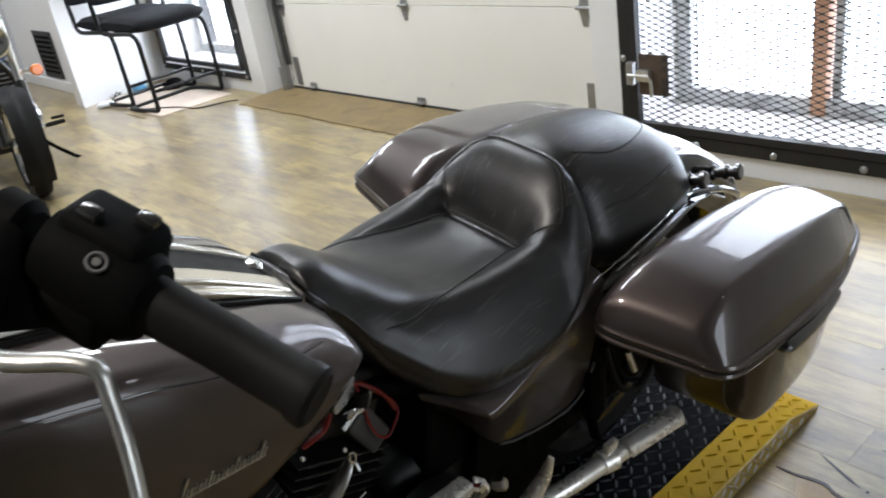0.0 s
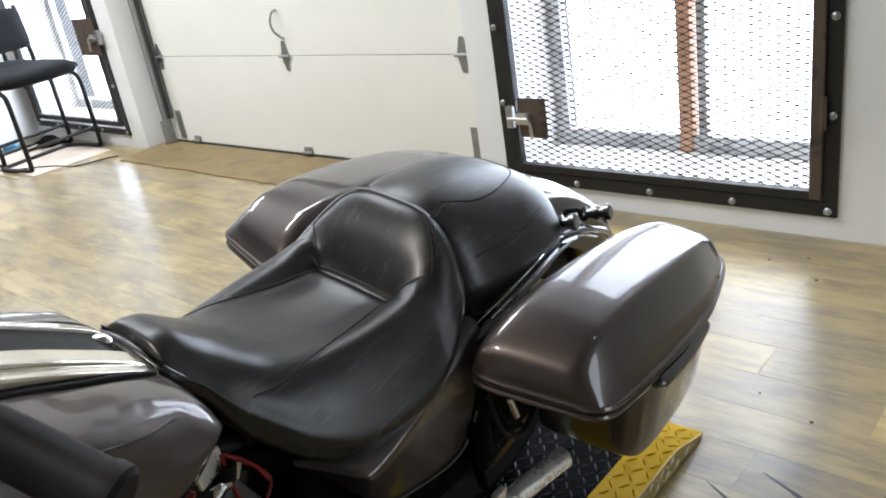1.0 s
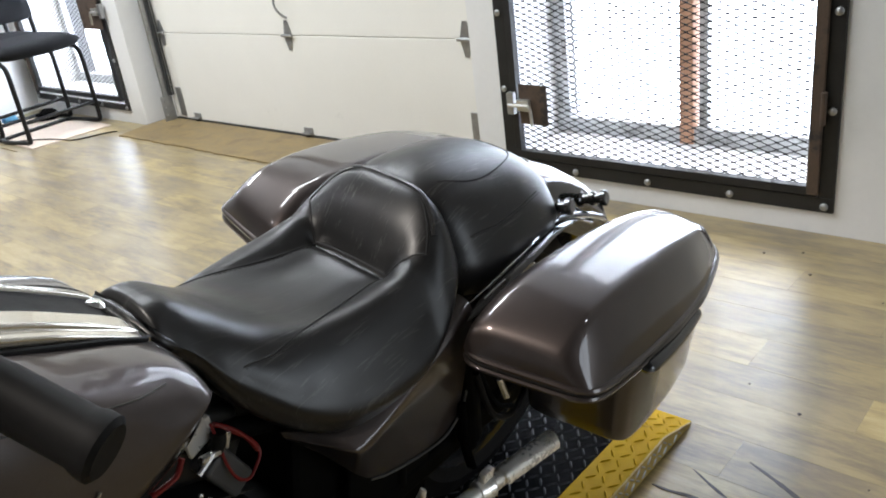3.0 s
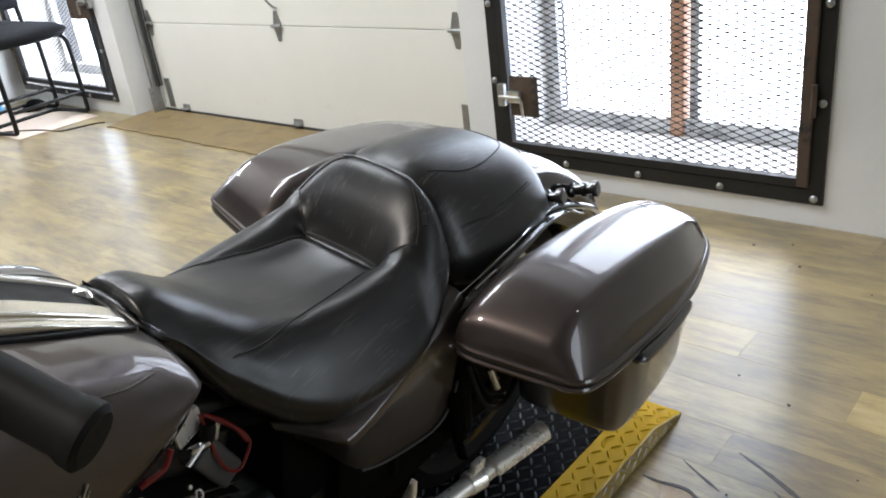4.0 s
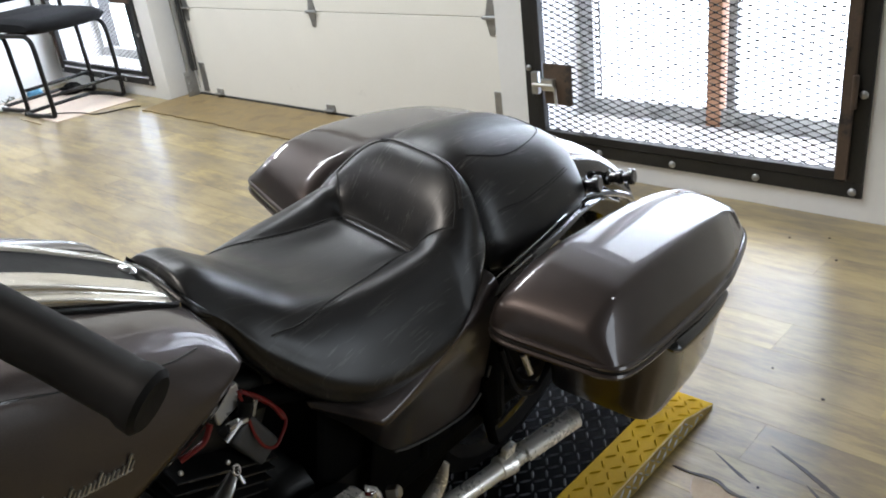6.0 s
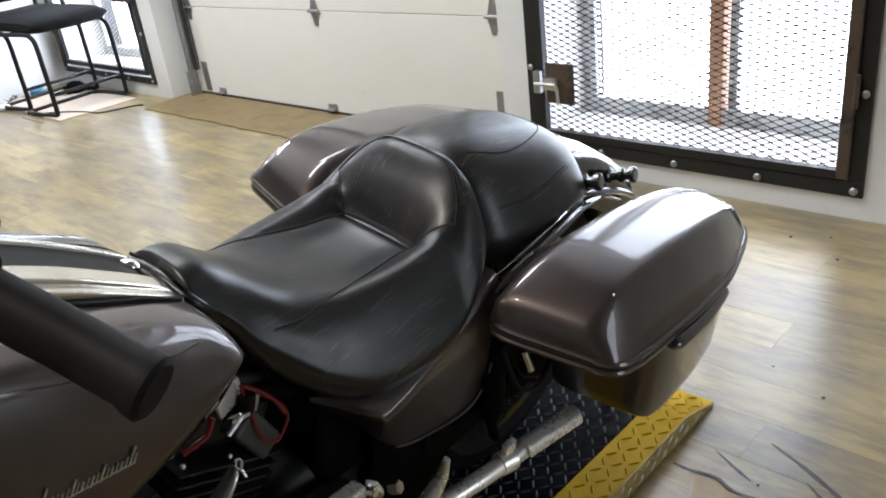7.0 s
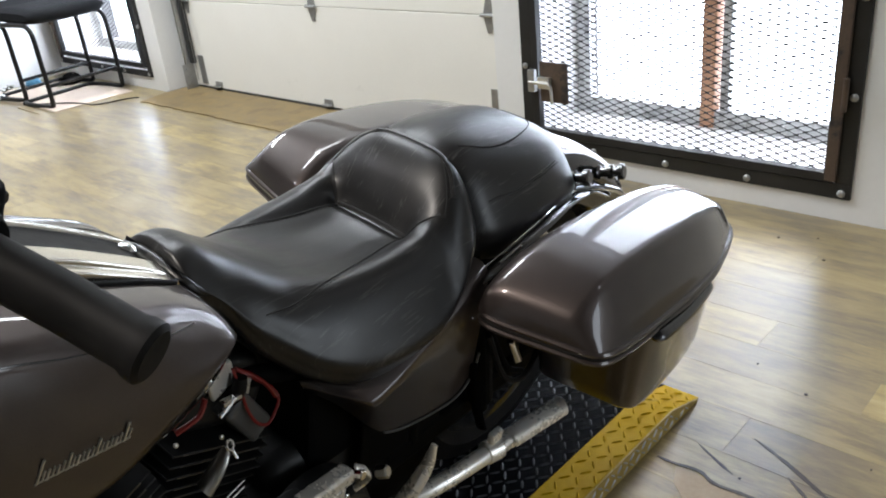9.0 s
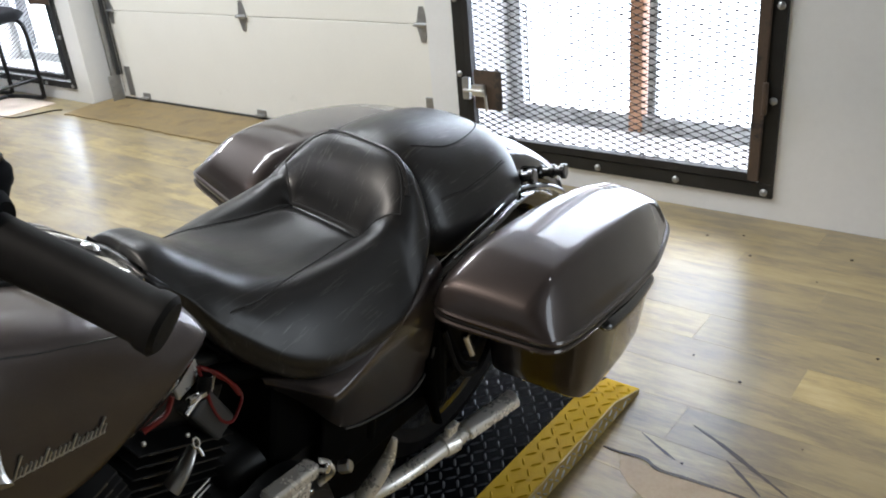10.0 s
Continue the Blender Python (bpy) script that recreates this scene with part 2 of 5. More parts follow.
THRESH = surface_mat("brown_threshold_board", (0.15, 0.105, 0.045), (0.30, 0.215, 0.095), (0.45, 0.65), 0.0, 6.0, 60, bump=0.35, depth=0.0015, stretch=(2, 1, 1), stain=(0.16, 0.112, 0.055), stain_scale=7.0, stain_at=(0.50, 0.66))
SEAL = surface_mat("black_door_seal", grey(0.018), grey(0.035), (0.6, 0.8), 0.0, 12, 90)
FABRIC = surface_mat("black_chair_fabric", (0.0055, 0.0058, 0.007), (0.012, 0.0125, 0.0145), (0.85, 0.95), 0.0, 10, 420, bump=0.5, depth=0.0012, spec=0.2)
TUBE_BLACK = surface_mat("black_powder_coat", grey(0.004), grey(0.009), (0.30, 0.45), 0.0, 20, 200, bump=0.06, depth=0.0004, spec=0.3)
CARD = surface_mat("pale_cardboard", (0.56, 0.45, 0.37), (0.66, 0.55, 0.46), (0.7, 0.85), 0.0, 5, 80, bump=0.15, depth=0.0008)
BROWN_WOOD = surface_mat("orange_brown_wood", (0.52, 0.26, 0.145), (0.64, 0.35, 0.21), (0.45, 0.6), 0.0, 4, 60, stretch=(8, 8, 1), bump=0.15, depth=0.0008)
GREY_FRAME = surface_mat("grey_window_frame", (0.56, 0.56, 0.56), (0.68, 0.68, 0.67), (0.4, 0.6), 0.0, 12, 90, stain=(0.30, 0.29, 0.28), stain_scale=14.0, stain_at=(0.5, 0.62))
CONCRETE = surface_mat("pale_concrete", (0.46, 0.46, 0.45), (0.60, 0.60, 0.59), (0.75, 0.9), 0.0, 1.2, 30, bump=0.3, depth=0.003)
AMBER = surface_mat("amber_lens", (0.75, 0.16, 0.01), (0.85, 0.22, 0.02), (0.1, 0.2), 0.0, 20, 120, coat=0.5)
BLUE_PAINT = surface_mat("blue_tank_paint", (0.02, 0.05, 0.15), (0.03, 0.08, 0.22), (0.15, 0.25), 0.3, 8, 90, coat=1.0, bump=0.02)
MAROON = surface_mat("dark_maroon_paint", (0.05, 0.006, 0.006), (0.08, 0.010, 0.009), (0.15, 0.25), 0.2, 8, 90, coat=1.0, bump=0.02)
GLASS = glass_mat("window_glass")
LENS = glass_mat("headlight_glass", (0.95, 0.97, 1.0))
PAPER = surface_mat("white_paper", (0.70, 0.70, 0.69), (0.78, 0.78, 0.77), (0.7, 0.85), 0.0, 8, 60)
BLUE_CLOTH = surface_mat("blue_cloth", (0.10, 0.30, 0.50), (0.16, 0.40, 0.60), (0.8, 0.9), 0.0, 12, 200, bump=0.4)
OLIVE = surface_mat("dark_olive_leaf", (0.05, 0.055, 0.035), (0.09, 0.095, 0.06), (0.6, 0.75), 0.0, 12, 90)
TUBE_GLOW = glow_mat("lamp_tube_glow", (1.0, 0.95, 0.86), 14.0)


# ---- building helpers ----
def join(*geos):
    vs, fs = [], []
    for v, f in geos:
        k = len(vs)
        vs.extend(v)
        fs.extend([tuple(i + k for i in face) for face in f])
    return vs, fs


def moved(geo, m):
    return [tuple(m @ Vector(p)) for p in geo[0]], geo[1]


def mirrored(geo):
    return [(p[0], -p[1], p[2]) for p in geo[0]], [tuple(reversed(f)) for f in geo[1]]


def box(c, s, bevel=0.0, seg=2):
    bm = bmesh.new()
    bmesh.ops.create_cube(bm, size=1.0)
    for v in bm.verts:
        v.co = Vector((v.co.x * s[0] + c[0], v.co.y * s[1] + c[1], v.co.z * s[2] + c[2]))
    if bevel:
        bmesh.ops.bevel(bm, geom=bm.edges[:], offset=bevel, segments=seg, profile=0.5, affect="EDGES")
    bm.verts.index_update()
    geo = [tuple(v.co) for v in bm.verts], [tuple(v.index for v in f.verts) for f in bm.faces]
    bm.free()
    return geo


def span(x0, x1, y0, y1, z0, z1, bevel=0.0, seg=2):
    return box(((x0 + x1) / 2, (y0 + y1) / 2, (z0 + z1) / 2), (x1 - x0, y1 - y0, z1 - z0), bevel, seg)


def spline(points, n):
    """Points on a Catmull-Rom curve through the given ones (numpy, along the first axis)."""
    p = np.asarray(points, float)
    p = np.concatenate([2 * p[:1] - p[1:2], p, 2 * p[-1:] - p[-2:-1]])
    out = []
    for s in np.linspace(0, len(p) - 3 - 1e-9, n):
        i, t = int(s), s - int(s)
        a, b, c, d = p[i:i + 4]
        out.append(0.5 * (2 * b + (c - a) * t + (2 * a - 5 * b + 4 * c - d) * t * t + (3 * b - a - 3 * c + d) * t ** 3))
    return np.array(out)


def tube(path, r, seg=10, n=0, closed=False, squash=1.0):
    """A swept tube through the points; r is a radius, or one for each point."""
    p = np.asarray(path, float)
    radii = np.full(len(p), r) if isinstance(r, (int, float)) else np.asarray(r, float)
    if n:
        both = spline(np.column_stack([p, radii]), n)
        p, radii = both[:, :3], both[:, 3]
    vs, fs, side = [], [], None
    for i in range(len(p)):
        d = Vector(p[(i + 1) % len(p)] if closed else p[min(i + 1, len(p) - 1)]) - Vector(p[i - 1] if closed else p[max(i - 1, 0)])
        d.normalize()
        if side is None:
            side = d.cross(Vector((0, 0, 1) if abs(d.z) < 0.9 else (1, 0, 0))).normalized()
        side = (side - d * side.dot(d)).normalized()
        up = side.cross(d)
        for k in range(seg):
            a = 2 * math.pi * k / seg
            vs.append(tuple(Vector(p[i]) + float(radii[i]) * (math.cos(a) * side + squash * math.sin(a) * up)))
    rings = len(p)
    for i in range(rings if closed else rings - 1):
        j = (i + 1) % rings
        for k in range(seg):
            q = (k + 1) % seg
            fs.append((i * seg + k, i * seg + q, j * seg + q, j * seg + k))
    if not closed:
        fs.append(tuple(reversed(range(seg))))
        fs.append(tuple((rings - 1) * seg + k for k in range(seg)))
    return vs, fs


def lathe(profile, seg=24):
    """A turned body round z from (radius, height) pairs."""
    vs, fs = [], []
    for r, z in profile:
        for k in range(seg):
            a = 2 * math.pi * k / seg
            vs.append((r * math.cos(a), r * math.sin(a), z))
    for i in range(len(profile) - 1):
        for k in range(seg):
            q = (k + 1) % seg
            fs.append((i * seg + k, i * seg + q, (i + 1) * seg + q, (i + 1) * seg + k))
    fs.append(tuple(reversed(range(seg))))
    fs.append(tuple((len(profile) - 1) * seg + k for k in range(seg)))
    return vs, fs


def aim(a, b):
    """A pose at a whose z axis points to b."""
    d = Vector(b) - Vector(a)
    return Matrix.Translation(a) @ d.to_track_quat("Z", "Y").to_matrix().to_4x4()


def rod(a, b, r, seg=12, cap=0.0):
    h = (Vector(b) - Vector(a)).length
    c = cap or min(r * 0.25, h * 0.2)
    return moved(lathe([(r - c, 0), (r, c), (r, h - c), (r - c, h)], seg), aim(a, b))


def net(stations, nu, nv):
    """A grid of points on the smooth skin over the stations."""
    p = np.asarray(stations, float)
    rows = np.array([spline(s, nv) for s in p])
    return spline(rows, nu)


def skin(g, ends=True, closed=False):
    nu, nv = g.shape[:2]
    vs = [tuple(q) for row in g for q in row]
    fs = []
    for i in range(nu - 1):
        for k in range(nv if closed else nv - 1):
            q = (k + 1) % nv
            fs.append((i * nv + k, i * nv + q, (i + 1) * nv + q, (i + 1) * nv + k))
    if ends:
        fs.append(tuple(reversed(range(nv))))
        fs.append(tuple((nu - 1) * nv + k for k in range(nv)))
    return vs, fs


def lie(g, marks, lift=0.0, n=24):
    """Points on the skin g above the given (x, y), as a smooth line."""
    pts = []
    flat = g.reshape(-1, 3)
    top = flat[flat[:, 2] > 0.0]
    for x, y in spline(marks, n):
        d = (top[:, 0] - x) ** 2 + (top[:, 1] - y) ** 2
        near = np.argsort(d)[:6]
        near = near[top[near, 2] > top[near, 2].max() - 0.02]
        w = 1 / (d[near] + 1e-6)
        z = (top[near, 2] * w).sum() / w.sum()
        pts.append((x, y, z + lift))
    p = np.array(pts)
    for _ in range(3):
        p[1:-1, 2] = (p[:-2, 2] + p[1:-1, 2] * 2 + p[2:, 2]) / 4
    return [tuple(q) for q in p]


def mesh_of(name, geo, material, sharp=38.0):
    me = bpy.data.meshes.new(name)
    me.from_pydata(geo[0], [], geo[1])
    bm = bmesh.new()
    bm.from_mesh(me)
    bmesh.ops.recalc_face_normals(bm, faces=bm.faces[:])
    bm.to_mesh(me)
    bm.free()
    me.shade_smooth()
    me.set_sharp_from_angle(angle=radians(sharp))
    if len(me.polygons) < 220:          # the broad faces of bevelled boxes stay flat
        areas = sorted(q.area for q in me.polygons)
        limit = 8 * areas[len(areas) // 2]
        for q in me.polygons:
            if q.area > limit:
                q.use_smooth = False
    me.materials.append(material)
    return me


def part(name, geo, material, parent=None, label="", sharp=38.0, kind=""):
    ob = new(name, mesh_of(name, geo, material, sharp))
    ob.parent = parent
    return tagged(ob, label, "", "", kind)


def thing(name, label, category, group="", at=None, kind=""):
    ob = new(name)
    ob.empty_display_size = 0.1
    if at is not None:
        ob.matrix_world = at
    return tagged(ob, label, category, group, kind)


def solid(name, geo, material, label, category, group="", kind="", sharp=38.0):
    return tagged(part(name, geo, material, None, "", sharp), label, category, group, kind)


def structure(name, geo, material, label, sharp=38.0):
    return solid(name, geo, material, label, name.split("_")[0], "", "structure", sharp)


# ---- the room ----
WX, DX, OUT = 3.08, 3.248, 3.43      # wall's inner face, door leaf, wall's outer face
structure("ground", span(-150, 150, -150, 150, -0.60, -0.045), CONCRETE, "pale concrete ground outside the building")
floor = structure("floor", span(-3.2, OUT, -3.6, 8.4, -0.045, -0.006), PLANK, "wood-look vinyl plank floor, yellow-tan and grey-brown")
structure("wall_gate_end", span(WX, OUT, -3.6, 1.154, -0.045, TOP), WALL, "white painted wall beside the barred window")
structure("wall_gate_sill", span(WX, OUT, 1.154, 2.323, -0.045, 0.116), WALL, "low white wall under the barred window")
structure("wall_gate_head", span(WX, OUT, 1.154, 2.323, 2.0, TOP), WALL, "white wall above the barred window")
structure("wall_pier", span(WX, OUT, 2.323, 2.4975, -0.045, TOP), WALL, "narrow white pier beside the garage door")
structure("wall_door_head", span(WX, OUT, 2.4975, 5.19, 2.14, TOP), WALL, "white wall above the garage door")
structure("wall_pier_far", span(WX, OUT, 5.19, 5.39, -0.045, TOP), WALL, "narrow cream-white pier beside the garage door")
structure("wall_far_sill", span(WX, OUT, 5.39, 6.67, -0.045, 0.113), WALL, "low white wall under the far barred window")
structure("wall_far_head", span(WX, OUT, 5.39, 6.67, 2.0, TOP), WALL, "white wall above the far barred window")
structure("wall_corner", span(WX, OUT, 6.67, 6.90, -0.045, TOP), WALL, "white wall in the corner by the far window")


def upright(plan, z0, z1):
    """A prism over a plan outline."""
    k = len(plan)
    return [(x, y, z) for z in (z0, z1) for x, y in plan], [tuple(reversed(range(k))), tuple(range(k, 2 * k))] + [(i, (i + 1) % k, k + (i + 1) % k, k + i) for i in range(k)]


structure("wall_far_end", upright([(2.334, 6.492), (3.077, 6.744), (3.077, 6.93), (2.36, 6.72)], -0.045, TOP), WALL, "white painted slanting return wall with grey smudges")
structure("wall_beyond", span(2.503, 2.75, 6.77, 8.4, -0.045, TOP), WALL, "white wall beyond the return")
structure("baseboard", span(2.478, 2.500, 6.77, 8.4, -0.004, 0.08, 0.004), WALL, "white baseboard on the far wall")
# closing walls and ceiling, unseen; greys chosen for what the bike reflects
structure("wall_north", span(-3.2, 2.50, 8.403, 8.6, -0.045, TOP), BACK_WALL, "unseen grey closing wall at the far end of the shop")
structure("wall_south", join(span(-3.2, 1.5, -3.8, -3.6, -0.045, TOP), span(3.3, OUT, -3.8, -3.6, -0.045, TOP), span(1.5, 3.3, -3.8, -3.6, -0.045, 0.25), span(1.5, 3.3, -3.8, -3.6, 2.25, TOP)), BACK_WALL, "grey wall with a shop window at the near end")
structure("wall_west", span(-3.4, -3.2, -3.8, 8.6, -0.045, TOP), BACK_WALL, "unseen plain grey closing wall across the shop")
structure("ceiling", span(-3.4, OUT, -3.8, 8.6, TOP + 0.004, TOP + 0.15), CEILING, "unseen plain ceiling, dark grey to keep reflections dark")


# fixture body for each added pendant, out of view
def ceiling_light(x, y):
    t = thing("ceiling_light", "added unseen white pendant lamp under the ceiling", "lamp", "ceiling lights", pose(x, y, TOP))
    part("canopy", lathe([(0.05, 0.003), (0.055, -0.01), (0.02, -0.03)], 24), WALL, t, "white ceiling canopy")
    vs, fs = lathe([(0.02, -0.03), (0.05, -0.06), (0.13, -0.11), (0.135, -0.125), (0.12, -0.108), (0.02, -0.07)], 28)
    part("shade", (vs, fs), WALL, t, "white metal shade")
    return t


for bx, by, watts in FILL_PENDANTS:
    ceiling_light(bx, by)


def track_light(m):
    t = thing("track_light", "small black track spotlight under the ceiling", "lamp", "", pose(-0.6, 1.2, TOP))
    part("mount", lathe([(0.045, 0.003), (0.045, -0.02), (0.012, -0.03), (0.012, -0.12)], 20), MATT_BLACK, t)
    vs, fs = lathe([(0.03, 0.16), (0.05, 0.14), (0.055, 0.0), (0.085, -0.02), (0.080, -0.02), (0.050, 0.004)], 28)
    part("head", moved((vs, fs[:-2]), pose(-0.6, 1.2, TOP).inverted() @ m), MATT_BLACK, t, "black lamp head")
    return t


track_light(look((-0.6, 1.2, TOP - 0.22), (0.95, 1.15, 0.58)))


# housing for each added strip, out of view
def added_strip_light(x, y):
    t = thing("ceiling_light", "added unseen long white strip light under the ceiling", "lamp", "strip lights", pose(x, y, TOP))
    part("housing", span(-0.60, 0.60, -0.09, 0.09, -0.055, 0.003, 0.01), WALL, t, "white steel housing")
    for s in (-1, 1):
        part("end_cap", span(s * 0.595 - 0.02, s * 0.595 + 0.02, -0.095, 0.095, -0.085, -0.056, 0.004), WALL, t)
    return t


for bx, by, watts in FILL_STRIPS:
    added_strip_light(bx, by)


def window(y0, y1, z0, z1, post_y):
    """The glazed window at the outer face of its opening."""
    t = tagged(new("window_" + str(1 + int(y0 > 4))), "window with grey bottom rail and a brown wooden post, blown out by daylight", "window", "", "structure")
    x = OUT - 0.01
    part("window_frame", join(span(x - 0.03, x + 0.02, y0, y1, z0 + 0.002, z0 + 0.083, 0.004), span(x - 0.03, x + 0.02, y0, y1, z1 - 0.06, z1 - 0.004, 0.004),
                              span(x - 0.028, x + 0.018, y0, y0 + 0.028, z0 + 0.083, z1 - 0.06, 0.004), span(x - 0.028, x + 0.018, y1 - 0.062, y1, z0 + 0.083, z1 - 0.06, 0.004)), GREY_FRAME, t, "weathered grey frame")
    part("post", span(x - 0.042, x + 0.015, post_y - 0.027, post_y + 0.027, z0 + 0.012, z1 - 0.062, 0.005), BROWN_WOOD, t, "orange-brown wooden post")
    part("mullion", span(x - 0.02, x + 0.015, post_y - 0.074, post_y - 0.042, z0 + 0.084, z1 - 0.062, 0.003), GREY_FRAME, t)
    for a, b in ((y0 + 0.029, post_y - 0.075), (post_y + 0.028, y1 - 0.063)):
        pane = part("pane", span(x + 0.004, x + 0.009, a, b, z0 + 0.084, z1 - 0.061), GLASS, t, "clear glass pane")
        pane.visible_shadow = False
    part("window_sill", span(WX + 0.03, x - 0.032, y0 + 0.002, y1 - 0.002, z0 + 0.001, z0 + 0.022, 0.004), WALL, t, "white painted sill")
    return t


window(1.154, 2.323, 0.116, 2.0, 1.746)
window(5.39, 6.67, 0.113, 2.0, 5.88)


def expanded_mesh(y0, y1, z0, z1, x, w=0.0014, dy=0.0535, dz=0.0115):
    """Expanded-metal lattice: zigzag strands that touch in short bonds."""
    vs, fs = [], []
    rows = int((z1 - z0) / dz)
    cols = int((y1 - y0) / (dy / 2))
    sy, sz = (y1 - y0) / cols, (z1 - z0) / rows
    t = w
    for r in range(rows + 1):
        start = len(vs)
        for c in range(cols + 1):
            off = (sz / 2 - w * 0.9) * (1 if (c + r) % 2 else -1)
            y, z = y0 + c * sy, z0 + r * sz + off
            if z < z0 - 0.004 or z > z1 + 0.004:
                z = min(max(z, z0 - 0.004), z1 + 0.004)
            vs += [(x - t, y, z - w), (x + t, y, z - w), (x + t, y, z + w), (x - t, y, z + w)]
        for c in range(cols):
            a = start + 4 * c
            for k in range(4):
                q = (k + 1) % 4
                fs.append((a + k, a + q, a + 4 + q, a + 4 + k))
    for r in range(rows):
        for c in range(cols + 1):
            if (c + r) % 2:
                y, z = y0 + c * sy, z0 + (r + 0.5) * sz
                k = len(vs)
                vs += [(x - 0.0024, y - 0.0065, z - 0.0021), (x - 0.0024, y + 0.0065, z - 0.0021), (x - 0.0024, y + 0.0065, z + 0.0021), (x - 0.0024, y - 0.0065, z + 0.0021),
                       (x + 0.0024, y - 0.0065, z - 0.0021), (x + 0.0024, y + 0.0065, z - 0.0021), (x + 0.0024, y + 0.0065, z + 0.0021), (x + 0.0024, y - 0.0065, z + 0.0021)]
                fs += [(k, k + 1, k + 2, k + 3), (k + 7, k + 6, k + 5, k + 4), (k, k + 4, k + 5, k + 1), (k + 1, k + 5, k + 6, k + 2), (k + 2, k + 6, k + 7, k + 3), (k + 3, k + 7, k + 4, k)]
    return vs, fs


def bolt_head(p):
    return moved(lathe([(0.011, 0), (0.0125, 0.002), (0.0125, 0.005), (0.009, 0.009), (0.003, 0.0105)], 12), Matrix.Translation(p) @ Matrix.Rotation(-math.pi / 2, 4, "Y"))


def security_gate(y0, y1, z0, z1, lock_high_y, lock_z, lock_box, f=0.048, gap=0.0055):
    """A bolted iron frame with a hinged gate of expanded metal."""
    g = thing("security_gate", "black iron security gate of expanded metal mesh bolted over a window", "gate", "security gates", pose(WX, (y0 + y1) / 2, z0))
    x = -0.006
    yc = (y0 + y1) / 2
    a, b, h = y0 - yc, y1 - yc, z1 - z0
    part("outer_bar", span(x - 0.006, 0.003, a, b, 0.0, f, 0.0015), IRON, g)
    part("outer_bar", span(x - 0.006, 0.003, a, b, h - f, h, 0.0015), IRON, g)
    part("outer_bar", span(x - 0.006, 0.003, a, a + f, f + 0.0005, h - f - 0.0005, 0.0015), IRON, g)
    part("outer_bar", span(x - 0.006, 0.003, b - f, b, f + 0.0005, h - f - 0.0005, 0.0015), IRON, g)
    s = 0.028
    ia, ib, iz, ih = a + f + gap, b - f - gap, f + gap, h - f - gap
    leaf = part("gate_leaf", join(span(x - 0.014, 0.012, ia, ib, iz, iz + s, 0.002), span(x - 0.014, 0.012, ia, ib, ih - s, ih, 0.002),
                                  span(x - 0.0138, 0.0118, ia, ia + s, iz + s - 0.001, ih - s, 0.002), span(x - 0.0138, 0.0118, ib - s, ib, iz + s - 0.001, ih - s, 0.002)), IRON, g)
    # far gate's strands are thinned to imitate glare washing out the mesh
    part("lattice", expanded_mesh(ia + s - 0.008, ib - s + 0.008, iz + s - 0.010, ih - s, 0.004, 0.0014 if lock_high_y else 0.0006), IRON, leaf, "black expanded metal lattice", kind="stuff")
    hinge_y = a + f - 0.004 if lock_high_y else b - f + 0.004
    sgn = 1 if lock_high_y else -1
    part("hinge_bar", span(x - 0.020, x - 0.0065, min(hinge_y, hinge_y + sgn * 0.034), max(hinge_y, hinge_y + sgn * 0.034), f + 0.01, h - f - 0.01, 0.003), RUST, g, "rusty brown hinge bar")
    for z in (0.33, 0.95, 1.6):
        part("hinge", rod((x - 0.022, hinge_y - sgn * 0.002, z - 0.05), (x - 0.022, hinge_y - sgn * 0.002, z + 0.05), 0.009), RUST, g, "rusty barrel hinge")
    ly0, ly1, lz0, lz1 = (lock_box[0] - yc, lock_box[1] - yc, lock_box[2] - z0, lock_box[3] - z0)
    part("lock_plate", span(x - 0.020, x - 0.0145, ly0, ly1, lz0, lz1, 0.002), RUST, g, "dark brown lock guard plate")
    e = ly1 if lock_high_y else ly0
    lz = lock_z - z0
    d = -1 if lock_high_y else 1
    latch = part("latch", span(x - 0.040, x - 0.020, min(e, e + d * 0.055) , max(e, e + d * 0.055), lz - 0.022, lz + 0.022, 0.004), SATIN, g, "worn steel slide latch")
    part("bolt_handle", tube([(x - 0.044, e - d * 0.035, lz), (x - 0.044, e + d * 0.055, lz), (x - 0.044, e + d * 0.066, lz - 0.012), (x - 0.044, e + d * 0.07, lz - 0.075)], 0.0065, 10), SATIN, latch, "bent steel bolt handle")
    part("keeper", span(x - 0.034, x - 0.0062, min(e - d * 0.050, e - d * 0.018), max(e - d * 0.050, e - d * 0.018), lz - 0.04, lz + 0.045, 0.003), GALV, g, "steel latch keeper")
    for k in range(5):
        yy = a + 0.026 + (b - a - 0.052) * k / 4
        part("bolt", bolt_head((x - 0.006, yy, 0.020)), GALV, g, "grey bolt head")
    for zz in (0.321, 0.606, 0.90, 1.2, 1.5):
        for yy in (a + 0.020, b - 0.020):
            part("bolt", bolt_head((x - 0.006, yy, zz)), GALV, g)
    return g


security_gate(1.121, 2.3585, 0.0735, 2.04, True, 0.342, (2.137, 2.263, 0.2655, 0.4186))
security_gate(5.353, 6.700, 0.079, 2.04, False, 0.70, (5.372, 5.622, 0.593, 0.819), 0.040, 0.020)


